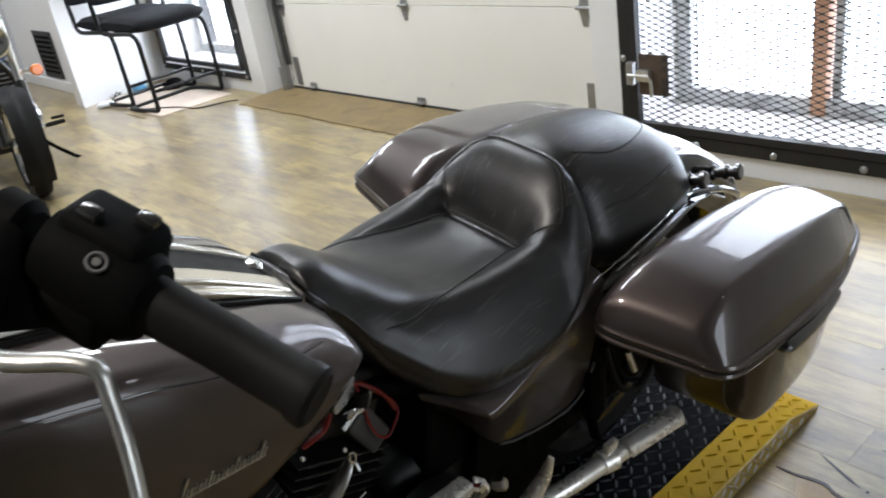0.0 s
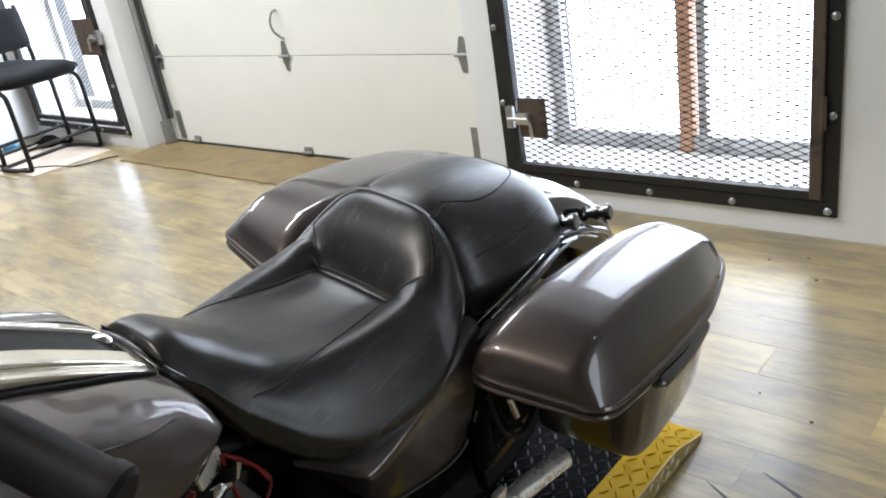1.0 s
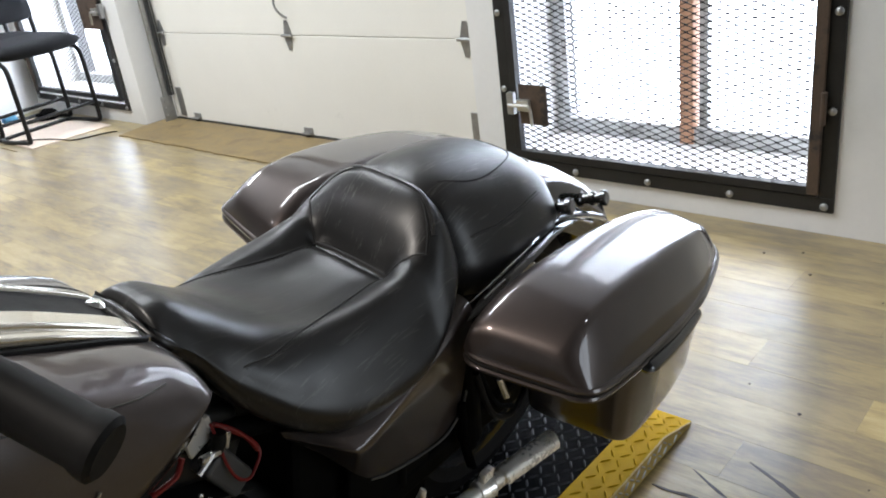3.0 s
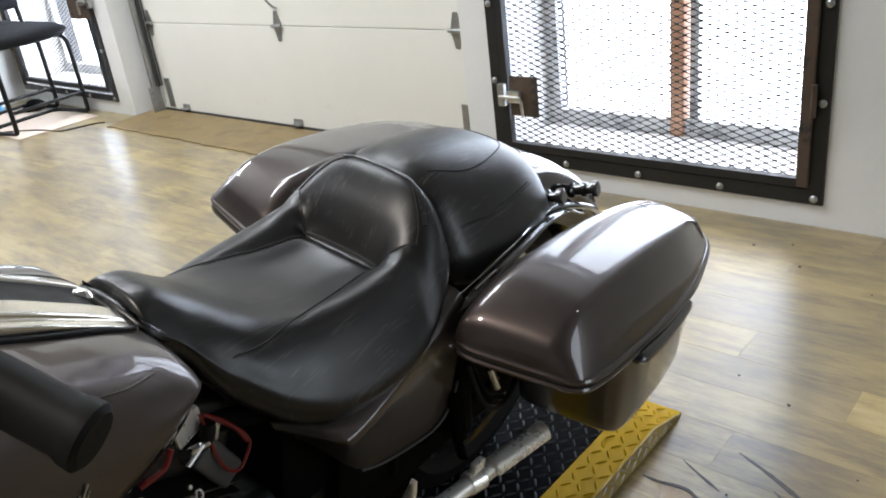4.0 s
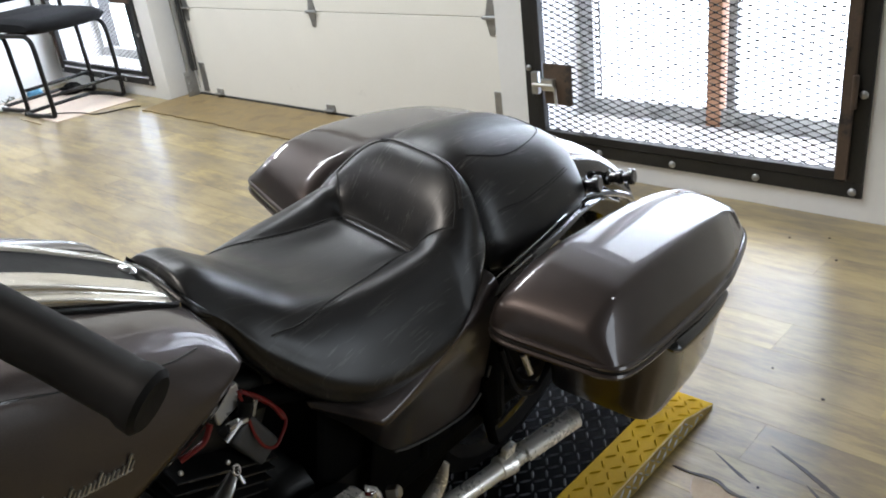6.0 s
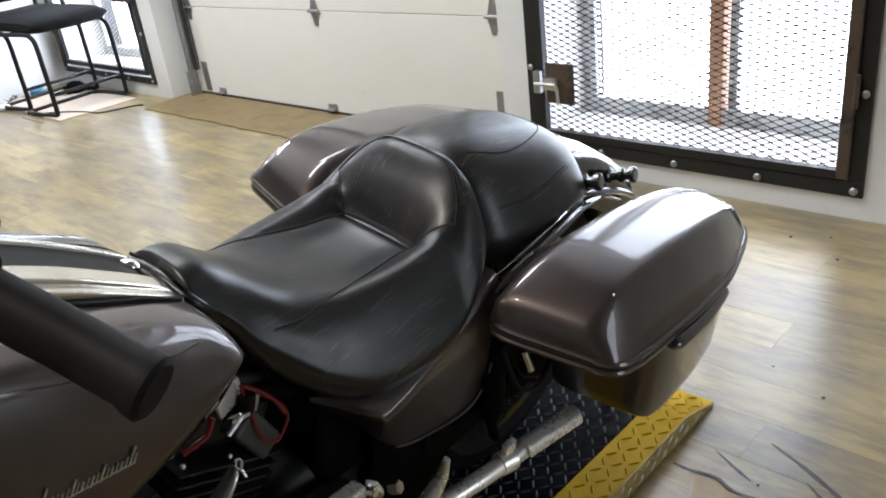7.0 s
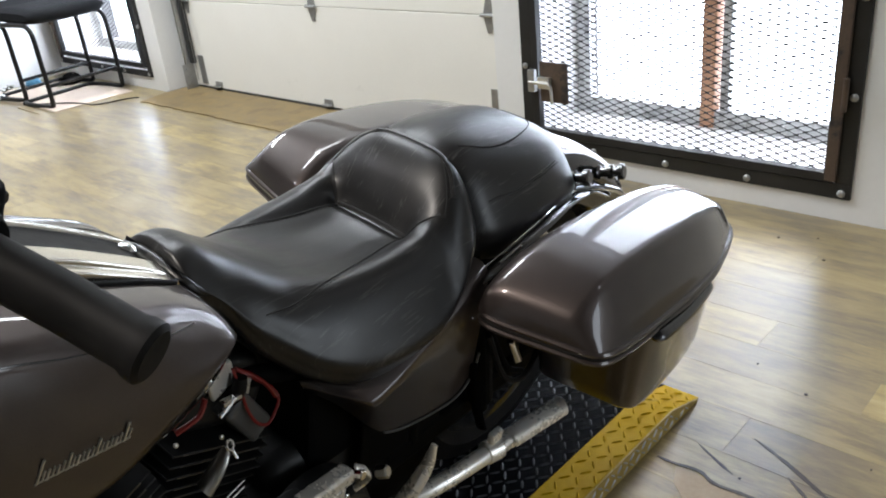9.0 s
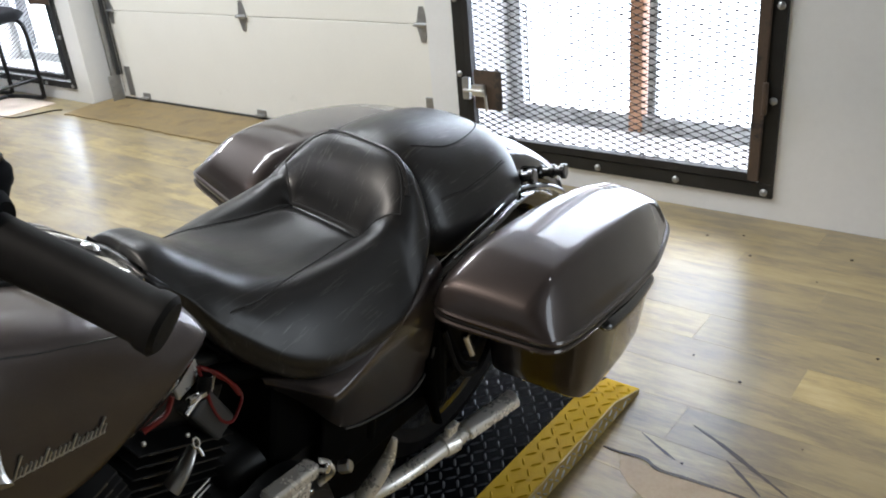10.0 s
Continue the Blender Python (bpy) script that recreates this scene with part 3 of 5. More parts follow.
def garage_door():
    d = tagged(new("door_1"), "cream sectional garage door, closed, with steel hinges", "door", "", "structure")
    y0, y1 = 2.5, 5.12
    for k in range(4):
        z0 = 0.016 + k * 0.5245
        part("panel", span(DX, DX + 0.045, y0, y1, z0, z0 + 0.522, 0.003), DOOR_PAINT, d)
        for y in (5.047, 3.834, 2.656):
            if k == 3:
                continue
            z = z0 + 0.5233
            plate = [(-0.004, -0.032, 0.0), (-0.004, 0.032, 0.0), (-0.004, 0.012, 0.075), (-0.004, -0.012, 0.075)]
            tri = ([(px + s, py, pz) for s in (0, 0.0035) for px, py, pz in plate], [(0, 1, 2, 3), (7, 6, 5, 4), (0, 4, 5, 1), (1, 5, 6, 2), (2, 6, 7, 3), (3, 7, 4, 0)])
            low = ([(px, py, -pz) for px, py, pz in tri[0]], tri[1])
            h = part("hinge", moved(join(tri, low), Matrix.Translation((DX, y, z))), GALV, d, "galvanised hinge", sharp=20)
            part("hinge_pin", rod((DX - 0.012, y - 0.04, z), (DX - 0.012, y + 0.04, z), 0.008), GALV, h)
    part("seal", span(DX - 0.004, DX + 0.05, y0 + 0.002, y1 - 0.002, 0.001, 0.015, 0.004), SEAL, d, "black rubber bottom seal")
    part("pull_handle", tube([(DX - 0.004, 3.832, 0.770), (DX - 0.03, 3.836, 0.758), (DX - 0.042, 3.846, 0.715), (DX - 0.042, 3.838, 0.675), (DX - 0.02, 3.820, 0.638), (DX - 0.004, 3.815, 0.628)], 0.006, 8, 24), GALV, d, "dark wire pull handle")
    for y in (4.87, 3.816, 2.66):
        part("bottom_bracket", join(span(DX - 0.006, DX - 0.0005, y - 0.035, y + 0.035, 0.016, 0.056, 0.002), span(DX - 0.03, DX - 0.006, y - 0.03, y + 0.03, 0.024, 0.032, 0.002)), GALV, d, "galvanised bracket")
    part("corner_plate", span(DX - 0.005, DX - 0.0005, 4.992, 5.052, 0.030, 0.208, 0.002), GALV, d, "galvanised corner plate")
    part("corner_plate", span(DX - 0.005, DX - 0.0005, 2.632, 2.674, 0.058, 0.226, 0.002), GALV, d)
    part("side_seal", span(DX - 0.034, DX - 0.004, 5.074, 5.096, 0.16, 2.1, 0.003), SEAL, d, "black rubber side seal")
    part("lift_cable", tube([(DX - 0.02, 5.068, 0.05), (DX - 0.02, 5.068, 2.0)], 0.0022, 6), GALV, d)
    return d


garage_door()


def door_track(y, side):
    t = thing("door_track", "galvanised garage door track with a perforated foot bracket", "track", "door tracks", pose(DX - 0.05, y, 0))
    part("rail", join(span(-0.014, 0.03, -0.0015, 0.0015, 0.10, 2.1), span(-0.014, -0.011, 0.0016, side * 0.016 + 0.0016, 0.10, 2.1) if side > 0 else span(-0.014, -0.011, side * 0.016 - 0.0016, -0.0016, 0.10, 2.1)), GALV, t, "galvanised steel rail")
    part("foot_bracket", join(span(-0.045, 0.035, -0.0045, -0.0016, 0.004, 0.16, 0.001), span(-0.045, 0.035, side * 0.002, side * 0.002 + 0.03, 0.001, 0.005, 0.001)), GALV, t, "perforated foot bracket")
    for z in (0.04, 0.09, 0.13):
        part("bolt", moved(lathe([(0.008, 0), (0.008, 0.006), (0.004, 0.008)], 10), Matrix.Translation((-0.02, -0.0046, z)) @ Matrix.Rotation(math.pi / 2, 4, "X")), GALV, t)
    return t


door_track(5.10, 1)
door_track(2.53, -1)
rough_edge = random.Random(21)
edge = [(2.852 + rough_edge.uniform(-0.007, 0.007), 2.52 + 2.615 * k / 60) for k in range(61)]
outline = edge + [(3.06, 5.183), (DX - 0.008, 5.183), (DX - 0.008, 2.51)]
count = len(outline)
board = ([(x, y, z) for z in (0.0005, 0.007) for x, y in outline], [tuple(reversed(range(count))), tuple(range(count, 2 * count))] + [(k, (k + 1) % count, count + (k + 1) % count, count + k) for k in range(count)])
solid("threshold_board", board, THRESH, "worn brown threshold board in front of the garage door", "threshold")


# ---- the touring motorcycle ----
LEAN = 12.71
bike = thing("motorcycle", "charcoal-brown touring motorcycle with black leather seat, leaning on its stand", "motorcycle", "", pose(0, 1.3053, 0.0485, LEAN, 0, 2.88))


def seat_row(x, w, zc, hump, zb, p=2.3):
    """One cross-section: a broad dome, raised by hump between the middle and the side, that tucks under at its lower edge."""
    zm = zb + 0.30 * (zc - zb)
    half = [(f * w, zc - (zc - zm) * f ** p + hump * math.exp(-((f - 0.64) / 0.25) ** 2)) for f in (0.0, 0.20, 0.38, 0.54, 0.68, 0.82, 0.93, 1.0)]
    half += [(0.985 * w, zb + 0.022), (0.91 * w, zb), (0.6 * w, zb + 0.006)]
    return [(x, -y, z) for y, z in reversed(half[1:])] + [(x, y, z) for y, z in half]


RIDER = [(0.884, 0.056, 0.840, 0, 0.824, 3), (0.889, 0.070, 0.851, 0, 0.808, 3), (0.899, 0.076, 0.857, 0, 0.800, 3), (0.930, 0.086, 0.852, 0, 0.770, 3), (0.975, 0.116, 0.822, 0, 0.698, 3),
         (1.035, 0.160, 0.780, 0.004, 0.644, 3.2), (1.10, 0.188, 0.750, 0.018, 0.617, 3.8), (1.17, 0.201, 0.736, 0.030, 0.611, 4), (1.24, 0.204, 0.733, 0.036, 0.618, 4),
         (1.280, 0.199, 0.737, 0.039, 0.630, 4), (1.300, 0.194, 0.745, 0.037, 0.640, 4), (1.318, 0.189, 0.774, 0.016, 0.650, 4), (1.345, 0.178, 0.818, 0.0, 0.666, 4), (1.378, 0.160, 0.849, 0.0, 0.684, 4),
         (1.400, 0.144, 0.848, 0.0, 0.692, 4), (1.411, 0.134, 0.826, 0.0, 0.696, 4)]
seat_net = net([seat_row(*r) for r in RIDER], 170, 130)


def near_line(p, marks):
    """Distance in plan from every point of p to a polyline."""
    best = np.full(p.shape[:2], 9.0)
    for (ax, ay), (bx, by) in zip(marks, marks[1:]):
        dx, dy = bx - ax, by - ay
        t = np.clip(((p[..., 0] - ax) * dx + (p[..., 1] - ay) * dy) / (dx * dx + dy * dy), 0, 1)
        best = np.minimum(best, np.hypot(p[..., 0] - ax - t * dx, p[..., 1] - ay - t * dy))
    return best


def SEAM_A(s):
    return [(0.985, s * 0.106), (1.034, s * 0.110), (1.10, s * 0.101), (1.168, s * 0.090), (1.235, s * 0.080), (1.30, s * 0.074)]


def SEAM_B(s):
    return [(1.30, s * 0.074), (1.312, s * 0.094), (1.326, s * 0.112), (1.338, s * 0.126)]


FOLD = [(1.303, 0.074), (1.304, 0.0), (1.303, -0.074)]
upper = np.zeros(seat_net.shape[:2])
upper[:, 26:104] = 1.0
dip = np.zeros(seat_net.shape[:2])
for s in (1, -1):
    dip -= 0.010 * np.exp(-((seat_net[..., 0] - 1.298) ** 2 + (seat_net[..., 1] - s * 0.076) ** 2) / (2 * 0.020 ** 2))
    for marks in (SEAM_A(s), SEAM_B(s)):
        dip -= 0.0018 * np.exp(-near_line(seat_net, marks) ** 2 / (2 * 0.0055 ** 2))
dip -= 0.009 * np.exp(-near_line(seat_net, FOLD) ** 2 / (2 * 0.008 ** 2))
seat_net[..., 2] += dip * upper
seat = part("rider_seat", skin(seat_net), LEATHER, bike, "worn black leather rider seat with stitched panels", 60)
PILLION = [(1.398, 0.120, 0.826, 0, 0.690, 3.4), (1.408, 0.140, 0.846, 0, 0.680, 3), (1.44, 0.158, 0.857, 0, 0.672, 3), (1.50, 0.166, 0.858, 0, 0.668, 3), (1.58, 0.166, 0.850, 0, 0.668, 3),
           (1.65, 0.158, 0.835, 0, 0.672, 3), (1.71, 0.138, 0.808, 0, 0.682, 3), (1.750, 0.105, 0.774, 0, 0.690, 3), (1.768, 0.062, 0.742, 0, 0.700, 3)]
pill_net = net([seat_row(*r) for r in PILLION], 90, 100)
pillion = part("pillion_seat", skin(pill_net), LEATHER, bike, "smooth black leather passenger seat", 60)


def seam(g, marks, parent, lift=0.0003, r=0.0014, stitch=True):
    line = lie(g, marks, lift, 40)
    part("seam", tube(line, r, 6), THREAD, parent, "stitched seam")
    if stitch:
        off = []
        for i in range(0, len(line) - 1):
            a, b = Vector(line[i]), Vector(line[i + 1])
            side = (b - a).normalized().cross(Vector((0, 0, 1))) * 0.006
            off.append(rod(a + side + Vector((0, 0, 0.0006)), a.lerp(b, 0.6) + side + Vector((0, 0, 0.0006)), 0.0007, 5))
        part("stitching", join(*off), THREAD, parent, kind="stuff")


for s in (1, -1):
    seam(seat_net, SEAM_A(s), seat)
    seam(seat_net, SEAM_B(s), seat)
    seam(seat_net, [(1.338, s * 0.124), (1.354, s * 0.112), (1.372, s * 0.090), (1.390, s * 0.060)], seat)
seam(seat_net, [(1.303, 0.074), (1.304, 0.035), (1.304, 0.0), (1.304, -0.035), (1.303, -0.074)], seat, r=0.0028, stitch=False)
seam(pill_net, [(1.43, 0.085), (1.47, 0.11), (1.55, 0.12), (1.63, 0.105), (1.69, 0.05), (1.69, 0.0), (1.66, -0.05), (1.58, -0.08), (1.50, -0.085), (1.44, -0.06)], pillion)
seam(pill_net, [(1.440, -0.134), (1.495, -0.140), (1.547, -0.1376), (1.60, -0.132), (1.65, -0.122)], pillion)
part("welt", tube(lie(seat_net, [(1.395, 0.078), (1.398, 0.0), (1.392, -0.06), (1.378, -0.095), (1.36, -0.12)], 0.001, 40), 0.0042, 8), LEATHER, seat, "raised leather welt")
part("nose_trim", tube([(0.925, 0.074, 0.800), (0.901, 0.070, 0.816), (0.887, 0.056, 0.830), (0.882, 0.0, 0.840), (0.887, -0.056, 0.830), (0.901, -0.070, 0.816), (0.925, -0.074, 0.800)], [0.003, 0.0075, 0.0085, 0.0085, 0.0085, 0.0075, 0.003], 10, 24), LEATHER, seat, "rolled leather lip")


# saddlebags with domed lids
LID = [(1.330, 1.369, -0.234, -0.388, 0.652, 0.000), (1.335, 1.374, -0.215, -0.404, 0.652, 0.026), (1.350, 1.390, -0.204, -0.414, 0.650, 0.054), (1.40, 1.43, -0.201, -0.418, 0.647, 0.084), (1.46, 1.48, -0.199, -0.419, 0.643, 0.098),
       (1.55, 1.55, -0.197, -0.418, 0.637, 0.106), (1.68, 1.68, -0.195, -0.412, 0.626, 0.107), (1.82, 1.82, -0.193, -0.397, 0.613, 0.098), (1.94, 1.93, -0.195, -0.371, 0.602, 0.077),
       (2.010, 2.000, -0.199, -0.350, 0.595, 0.055), (2.038, 2.030, -0.205, -0.336, 0.592, 0.037), (2.050, 2.045, -0.216, -0.322, 0.592, 0.015), (2.054, 2.050, -0.226, -0.312, 0.592, 0.0)]


def lid_row(xi, xo, yi, yo, zr, h):
    w = yo - yi
    pts = []
    for f, k in ((0.0, 0.0), (0.01, 0.35), (0.035, 0.72), (0.13, 0.96), (0.32, 1.0), (0.52, 0.995), (0.67, 0.972), (0.72, 0.940), (0.765, 0.86), (0.84, 0.63), (0.92, 0.34), (0.975, 0.10), (1.0, 0.0)):
        pts.append((xi + (xo - xi) * f, yi + w * f, zr + h * k))
    return pts


def rim_line(n):
    """The lid's outline, evenly spaced and softly rounded at its corners."""
    loop = np.array([(r[0], r[2], r[4]) for r in LID][::-1] + [(r[1], r[3], r[4]) for r in LID])
    loop = np.concatenate([loop, loop[:1]])
    run = np.concatenate([[0], np.cumsum(np.linalg.norm(np.diff(loop, axis=0), axis=1))])
    ring = np.column_stack([np.interp(np.linspace(0, run[-1], n + 1)[:-1], run, loop[:, k]) for k in range(3)])
    for _ in range(4):
        ring = (np.roll(ring, 1, 0) + 2 * ring + np.roll(ring, -1, 0)) / 4
    return ring


def saddlebag(flip):
    def f(geo):
        return mirrored(geo) if flip else geo
    lid = net([lid_row(*r) for r in LID], 70, 48)
    ring = rim_line(140)
    rings = []
    for drop, sx, sy in ((0.0, 0.0, 0.0), (0.05, 0.12, 0.04), (0.10, 0.70, 0.15), (0.35, 0.82, 0.40), (0.62, 0.90, 0.66), (0.84, 0.97, 0.88), (0.94, 1.0, 0.97), (0.985, 1.05, 1.10), (1.0, 1.12, 1.30)):
        row = []
        for x, y, z in ring:
            bx = 1.545 + (x - 1.325) * (0.490 / 0.73)
            by = -0.305 + (y + 0.305) * 0.86
            k = sx + (drop - sx) * min(max((x - 1.45) / 0.25, 0.0), 1.0)
            row.append((x + (bx - x) * k, y + (by - y) * sy * 0.9, z - 0.014 + (0.396 - z + 0.014) * drop))
        rings.append(row)
    bag = part("saddlebag", f(skin(np.array(rings), True, True)), PAINT, bike, "charcoal-brown painted hard saddlebag")
    part("lid", f(skin(lid)), PAINT, bag, "domed charcoal-brown lid", 50)
    part("lid_rim", f(tube([(x, y, z - 0.001) for x, y, z in ring], 0.0062, 8, closed=True)), PAINT, bag, "painted lid bead")
    part("gasket", f(tube([(x, y, z - 0.009) for x, y, z in ring], 0.0042, 8, closed=True)), RUBBER, bag, "black rubber gasket")
    part("body_rim", f(tube([(x, y, z - 0.017) for x, y, z in ring], 0.0058, 8, closed=True)), PAINT, bag)
    h = part("latch", f(tube([(1.548, -0.419, 0.612), (1.56, -0.424, 0.611), (1.66, -0.420, 0.601), (1.78, -0.404, 0.588), (1.80, -0.396, 0.586)], [0.012, 0.015, 0.013, 0.011, 0.008], 10, 24, squash=0.75)), GLOSS_BLACK, bag, "long black latch lever")
    return bag


saddlebag(False)
saddlebag(True)


# rear fender, wheel and struts
def arc_row(cx, cz, r, a, w, lip):
    c, s = math.cos(a), math.sin(a)
    rows = []
    for y, d in ((-w, -lip), (-w * 1.02, -lip * 0.4), (-w * 0.86, 0.0), (-w * 0.45, 0.012), (0, 0.016), (w * 0.45, 0.012), (w * 0.86, 0.0), (w * 1.02, -lip * 0.4), (w, -lip)):
        rows.append((cx + (r + d) * c, y, cz + (r + d) * s))
    return rows


part("rear_fender", skin(net([arc_row(1.70, 0.32, 0.425, radians(a), 0.098, 0.10) for a in (150, 130, 110, 90, 70, 50, 35, 20, 8)], 48, 32), False), GLOSS_BLACK, bike, "glossy black rear fender", 60)


def wheel(cx, cz, r, w, name):
    prof = [(r - 0.09, -w * 0.36), (r - 0.06, -w * 0.5), (r - 0.02, -w * 0.44), (r - 0.004, -w * 0.25), (r, 0), (r - 0.004, w * 0.25), (r - 0.02, w * 0.44), (r - 0.06, w * 0.5), (r - 0.09, w * 0.36)]
    turn = Matrix.Translation((cx, 0, cz)) @ Matrix.Rotation(math.pi / 2, 4, "X")
    vs, fs = lathe(prof, 48)
    wh = part(name, moved((vs, fs[:-2]), turn), RUBBER, bike, "black rubber tyre")
    part("rim", moved(lathe([(r - 0.09, -w * 0.38), (r - 0.085, -w * 0.42), (r - 0.12, -w * 0.3), (0.05, -w * 0.25), (0.05, w * 0.25), (r - 0.12, w * 0.3), (r - 0.085, w * 0.42), (r - 0.09, w * 0.38)], 40), turn), GLOSS_BLACK, wh, "black cast rim")
    return wh


wheel(1.70, 0.32, 0.32, 0.16, "rear_wheel")
wheel(0.075, 0.33, 0.33, 0.13, "front_wheel")
for s in (-1, 1):
    part("fork_leg", tube([(0.10, s * 0.10, 0.33), (0.22, s * 0.10, 0.62), (0.36, s * 0.09, 0.96)], 0.026, 14), CHROME, bike, "chrome fork leg")
    part("fender_strut", tube([(1.345, s * 0.168, 0.655), (1.40, s * 0.186, 0.683), (1.47, s * 0.189, 0.704), (1.56, s * 0.180, 0.712), (1.66, s * 0.160, 0.708), (1.78, s * 0.135, 0.680), (1.90, s * 0.115, 0.62)], [0.006, 0.011, 0.012, 0.012, 0.012, 0.012, 0.008], 10, 40, squash=0.45), GLOSS_BLACK, bike, "curved black fender strut cover")
    part("strut_trim", tube([(1.35, s * 0.160, 0.668), (1.40, s * 0.176, 0.694), (1.47, s * 0.180, 0.714), (1.56, s * 0.172, 0.722), (1.66, s * 0.152, 0.718), (1.76, s * 0.130, 0.696)], 0.0014, 8, 40), CHROME, bike, "thin chrome strut edge")
    part("strut_tab", moved(box((0, 0, 0), (0.052, 0.004, 0.016), 0.0015), pose(1.44, s * 0.192, 0.700, 0, -20, s * 6)), CHROME, bike, "small chrome bracket tab")
    for x, y, z, ln in ((1.722, 0.094, 0.712, 0.066), (1.88, 0.090, 0.672, 0.062)):
        post = part("docking_post", moved(lathe([(0.016, 0), (0.016, 0.010), (0.011, 0.014), (0.011, 0.026), (0.015, 0.029), (0.015, 0.037), (0.010, 0.040), (0.010, ln - 0.014), (0.0165, ln - 0.011), (0.0165, ln - 0.002), (0.012, ln)], 20), aim((x, s * y, z), (x + 0.01, s * (y + 0.05), z + 0.018))), GLOSS_BLACK, bike, "black docking post with grooved end")
    part("bag_rail", tube([(1.62, s * 0.125, 0.70), (1.70, s * 0.135, 0.705), (1.80, s * 0.138, 0.685), (1.92, s * 0.13, 0.63), (1.98, s * 0.12, 0.58)], 0.007, 10, 24), GLOSS_BLACK, bike, "gloss black bag mounting rail")
part("seat_bolt", moved(lathe([(0.012, 0), (0.014, 0.004), (0.014, 0.012), (0.010, 0.016)], 16), aim((1.80, 0, 0.742), (1.84, 0, 0.85))), CHROME, bike, "knurled chrome seat screw")
part("seat_pan", skin(net([[(x, -w * 0.88, z + 0.012), (x, -w * 0.80, z - 0.03), (x, 0, z - 0.04), (x, w * 0.80, z - 0.03), (x, w * 0.88, z + 0.012)] for x, w, z in ((0.96, 0.10, 0.75), (1.04, 0.15, 0.68), (1.17, 0.19, 0.635), (1.30, 0.19, 0.66), (1.45, 0.16, 0.68), (1.60, 0.16, 0.675), (1.74, 0.10, 0.69))], 30, 20)), MATT_BLACK, bike, "black seat base")

# side covers: a light top band and an upright lower face that meet in a ridge
COVER = [((1.030, -0.118, 0.626), (1.035, -0.126, 0.618), (1.038, -0.124, 0.612), (1.042, -0.118, 0.606)),
         ((1.065, -0.130, 0.628), (1.068, -0.170, 0.609), (1.074, -0.164, 0.596), (1.084, -0.148, 0.570)),
         ((1.090, -0.138, 0.630), (1.093, -0.202, 0.602), (1.104, -0.190, 0.575), (1.122, -0.166, 0.525)),
         ((1.105, -0.142, 0.632), (1.108, -0.2095, 0.602), (1.122, -0.198, 0.565), (1.148, -0.170, 0.495)),
         ((1.150, -0.148, 0.637), (1.150, -0.210, 0.614), (1.156, -0.200, 0.570), (1.172, -0.174, 0.475)),
         ((1.200, -0.150, 0.644), (1.200, -0.207, 0.630), (1.204, -0.198, 0.570), (1.212, -0.176, 0.460)),
         ((1.289, -0.150, 0.668), (1.289, -0.199, 0.657), (1.289, -0.194, 0.580), (1.285, -0.180, 0.448)),
         ((1.350, -0.150, 0.692), (1.350, -0.192, 0.678), (1.350, -0.190, 0.600), (1.350, -0.182, 0.448)),
         ((1.390, -0.150, 0.702), (1.390, -0.186, 0.692), (1.390, -0.187, 0.620), (1.390, -0.182, 0.475))]
for flip in (False, True):
    g = skin(net([[a, tuple(Vector(a).lerp(Vector(b), 0.5) + Vector((0, 0, 0.004))), tuple(Vector(a).lerp(Vector(b), 0.86)), tuple(Vector(b).lerp(Vector(c), 0.20)), c, d] for a, b, c, d in COVER], 60, 44), False)
    part("side_cover", mirrored(g) if flip else g, PAINT, bike, "charcoal-brown frame side cover with a rounded ridge", 60)
    g = tube([(1.172, -0.175, 0.473), (1.212, -0.178, 0.458), (1.285, -0.182, 0.446), (1.35, -0.185, 0.446), (1.388, -0.185, 0.472), (1.396, -0.188, 0.52)], 0.0024, 8, 24)
    part("cover_trim", mirrored(g) if flip else g, BOX_GREY, bike, "dark grey edge of the side cover")
    # added black filler stands in for the shade behind cover and saddlebag
    g = join(span(1.37, 1.64, -0.128, -0.116, 0.33, 0.665, 0.004), span(1.16, 1.372, -0.140, -0.130, 0.22, 0.60, 0.004))
    part("inner_panel", mirrored(g) if flip else g, MATT_BLACK, bike, "added black filler panel for the dark gap behind the saddlebag")


# fuel tank and console
def tank_row(x, w, zt, zb, e):
    """zt: the top, e: where the flank turns under, zb: the bottom."""
    d = min(0.024, 0.32 * (zt - e))
    half = [(0.0, zt - d * 0.5), (0.20 * w, zt - d * 0.16), (0.45 * w, zt), (0.70 * w, zt - d * 0.25), (0.87 * w, zt - d), (0.96 * w, zt - d - 0.4 * (zt - d - e)), (w, e + 0.25 * (zt - d - e)), (0.985 * w, e), (0.78 * w, zb), (0.5 * w, zb - 0.004)]
    return [(x, -y, z) for y, z in reversed(half[1:])] + [(x, y, z) for y, z in half]


TANK = [(0.20, 0.10, 0.945, 0.80, 0.84), (0.24, 0.145, 0.965, 0.765, 0.81), (0.34, 0.178, 0.978, 0.735, 0.775), (0.46, 0.198, 0.972, 0.712, 0.748), (0.58, 0.206, 0.950, 0.700, 0.734), (0.68, 0.206, 0.922, 0.700, 0.736), (0.76, 0.202, 0.890, 0.708, 0.764), (0.82, 0.196, 0.866, 0.724, 0.787), (0.858, 0.187, 0.847, 0.738, 0.802), (0.880, 0.172, 0.832, 0.748, 0.806), (0.897, 0.142, 0.812, 0.758, 0.792), (0.904, 0.09, 0.795, 0.765, 0.780)]
tank_net = net([tank_row(*r) for r in TANK], 90, 96)
tank = part("fuel_tank", skin(tank_net), PAINT, bike, "charcoal-brown teardrop fuel tank", 60)
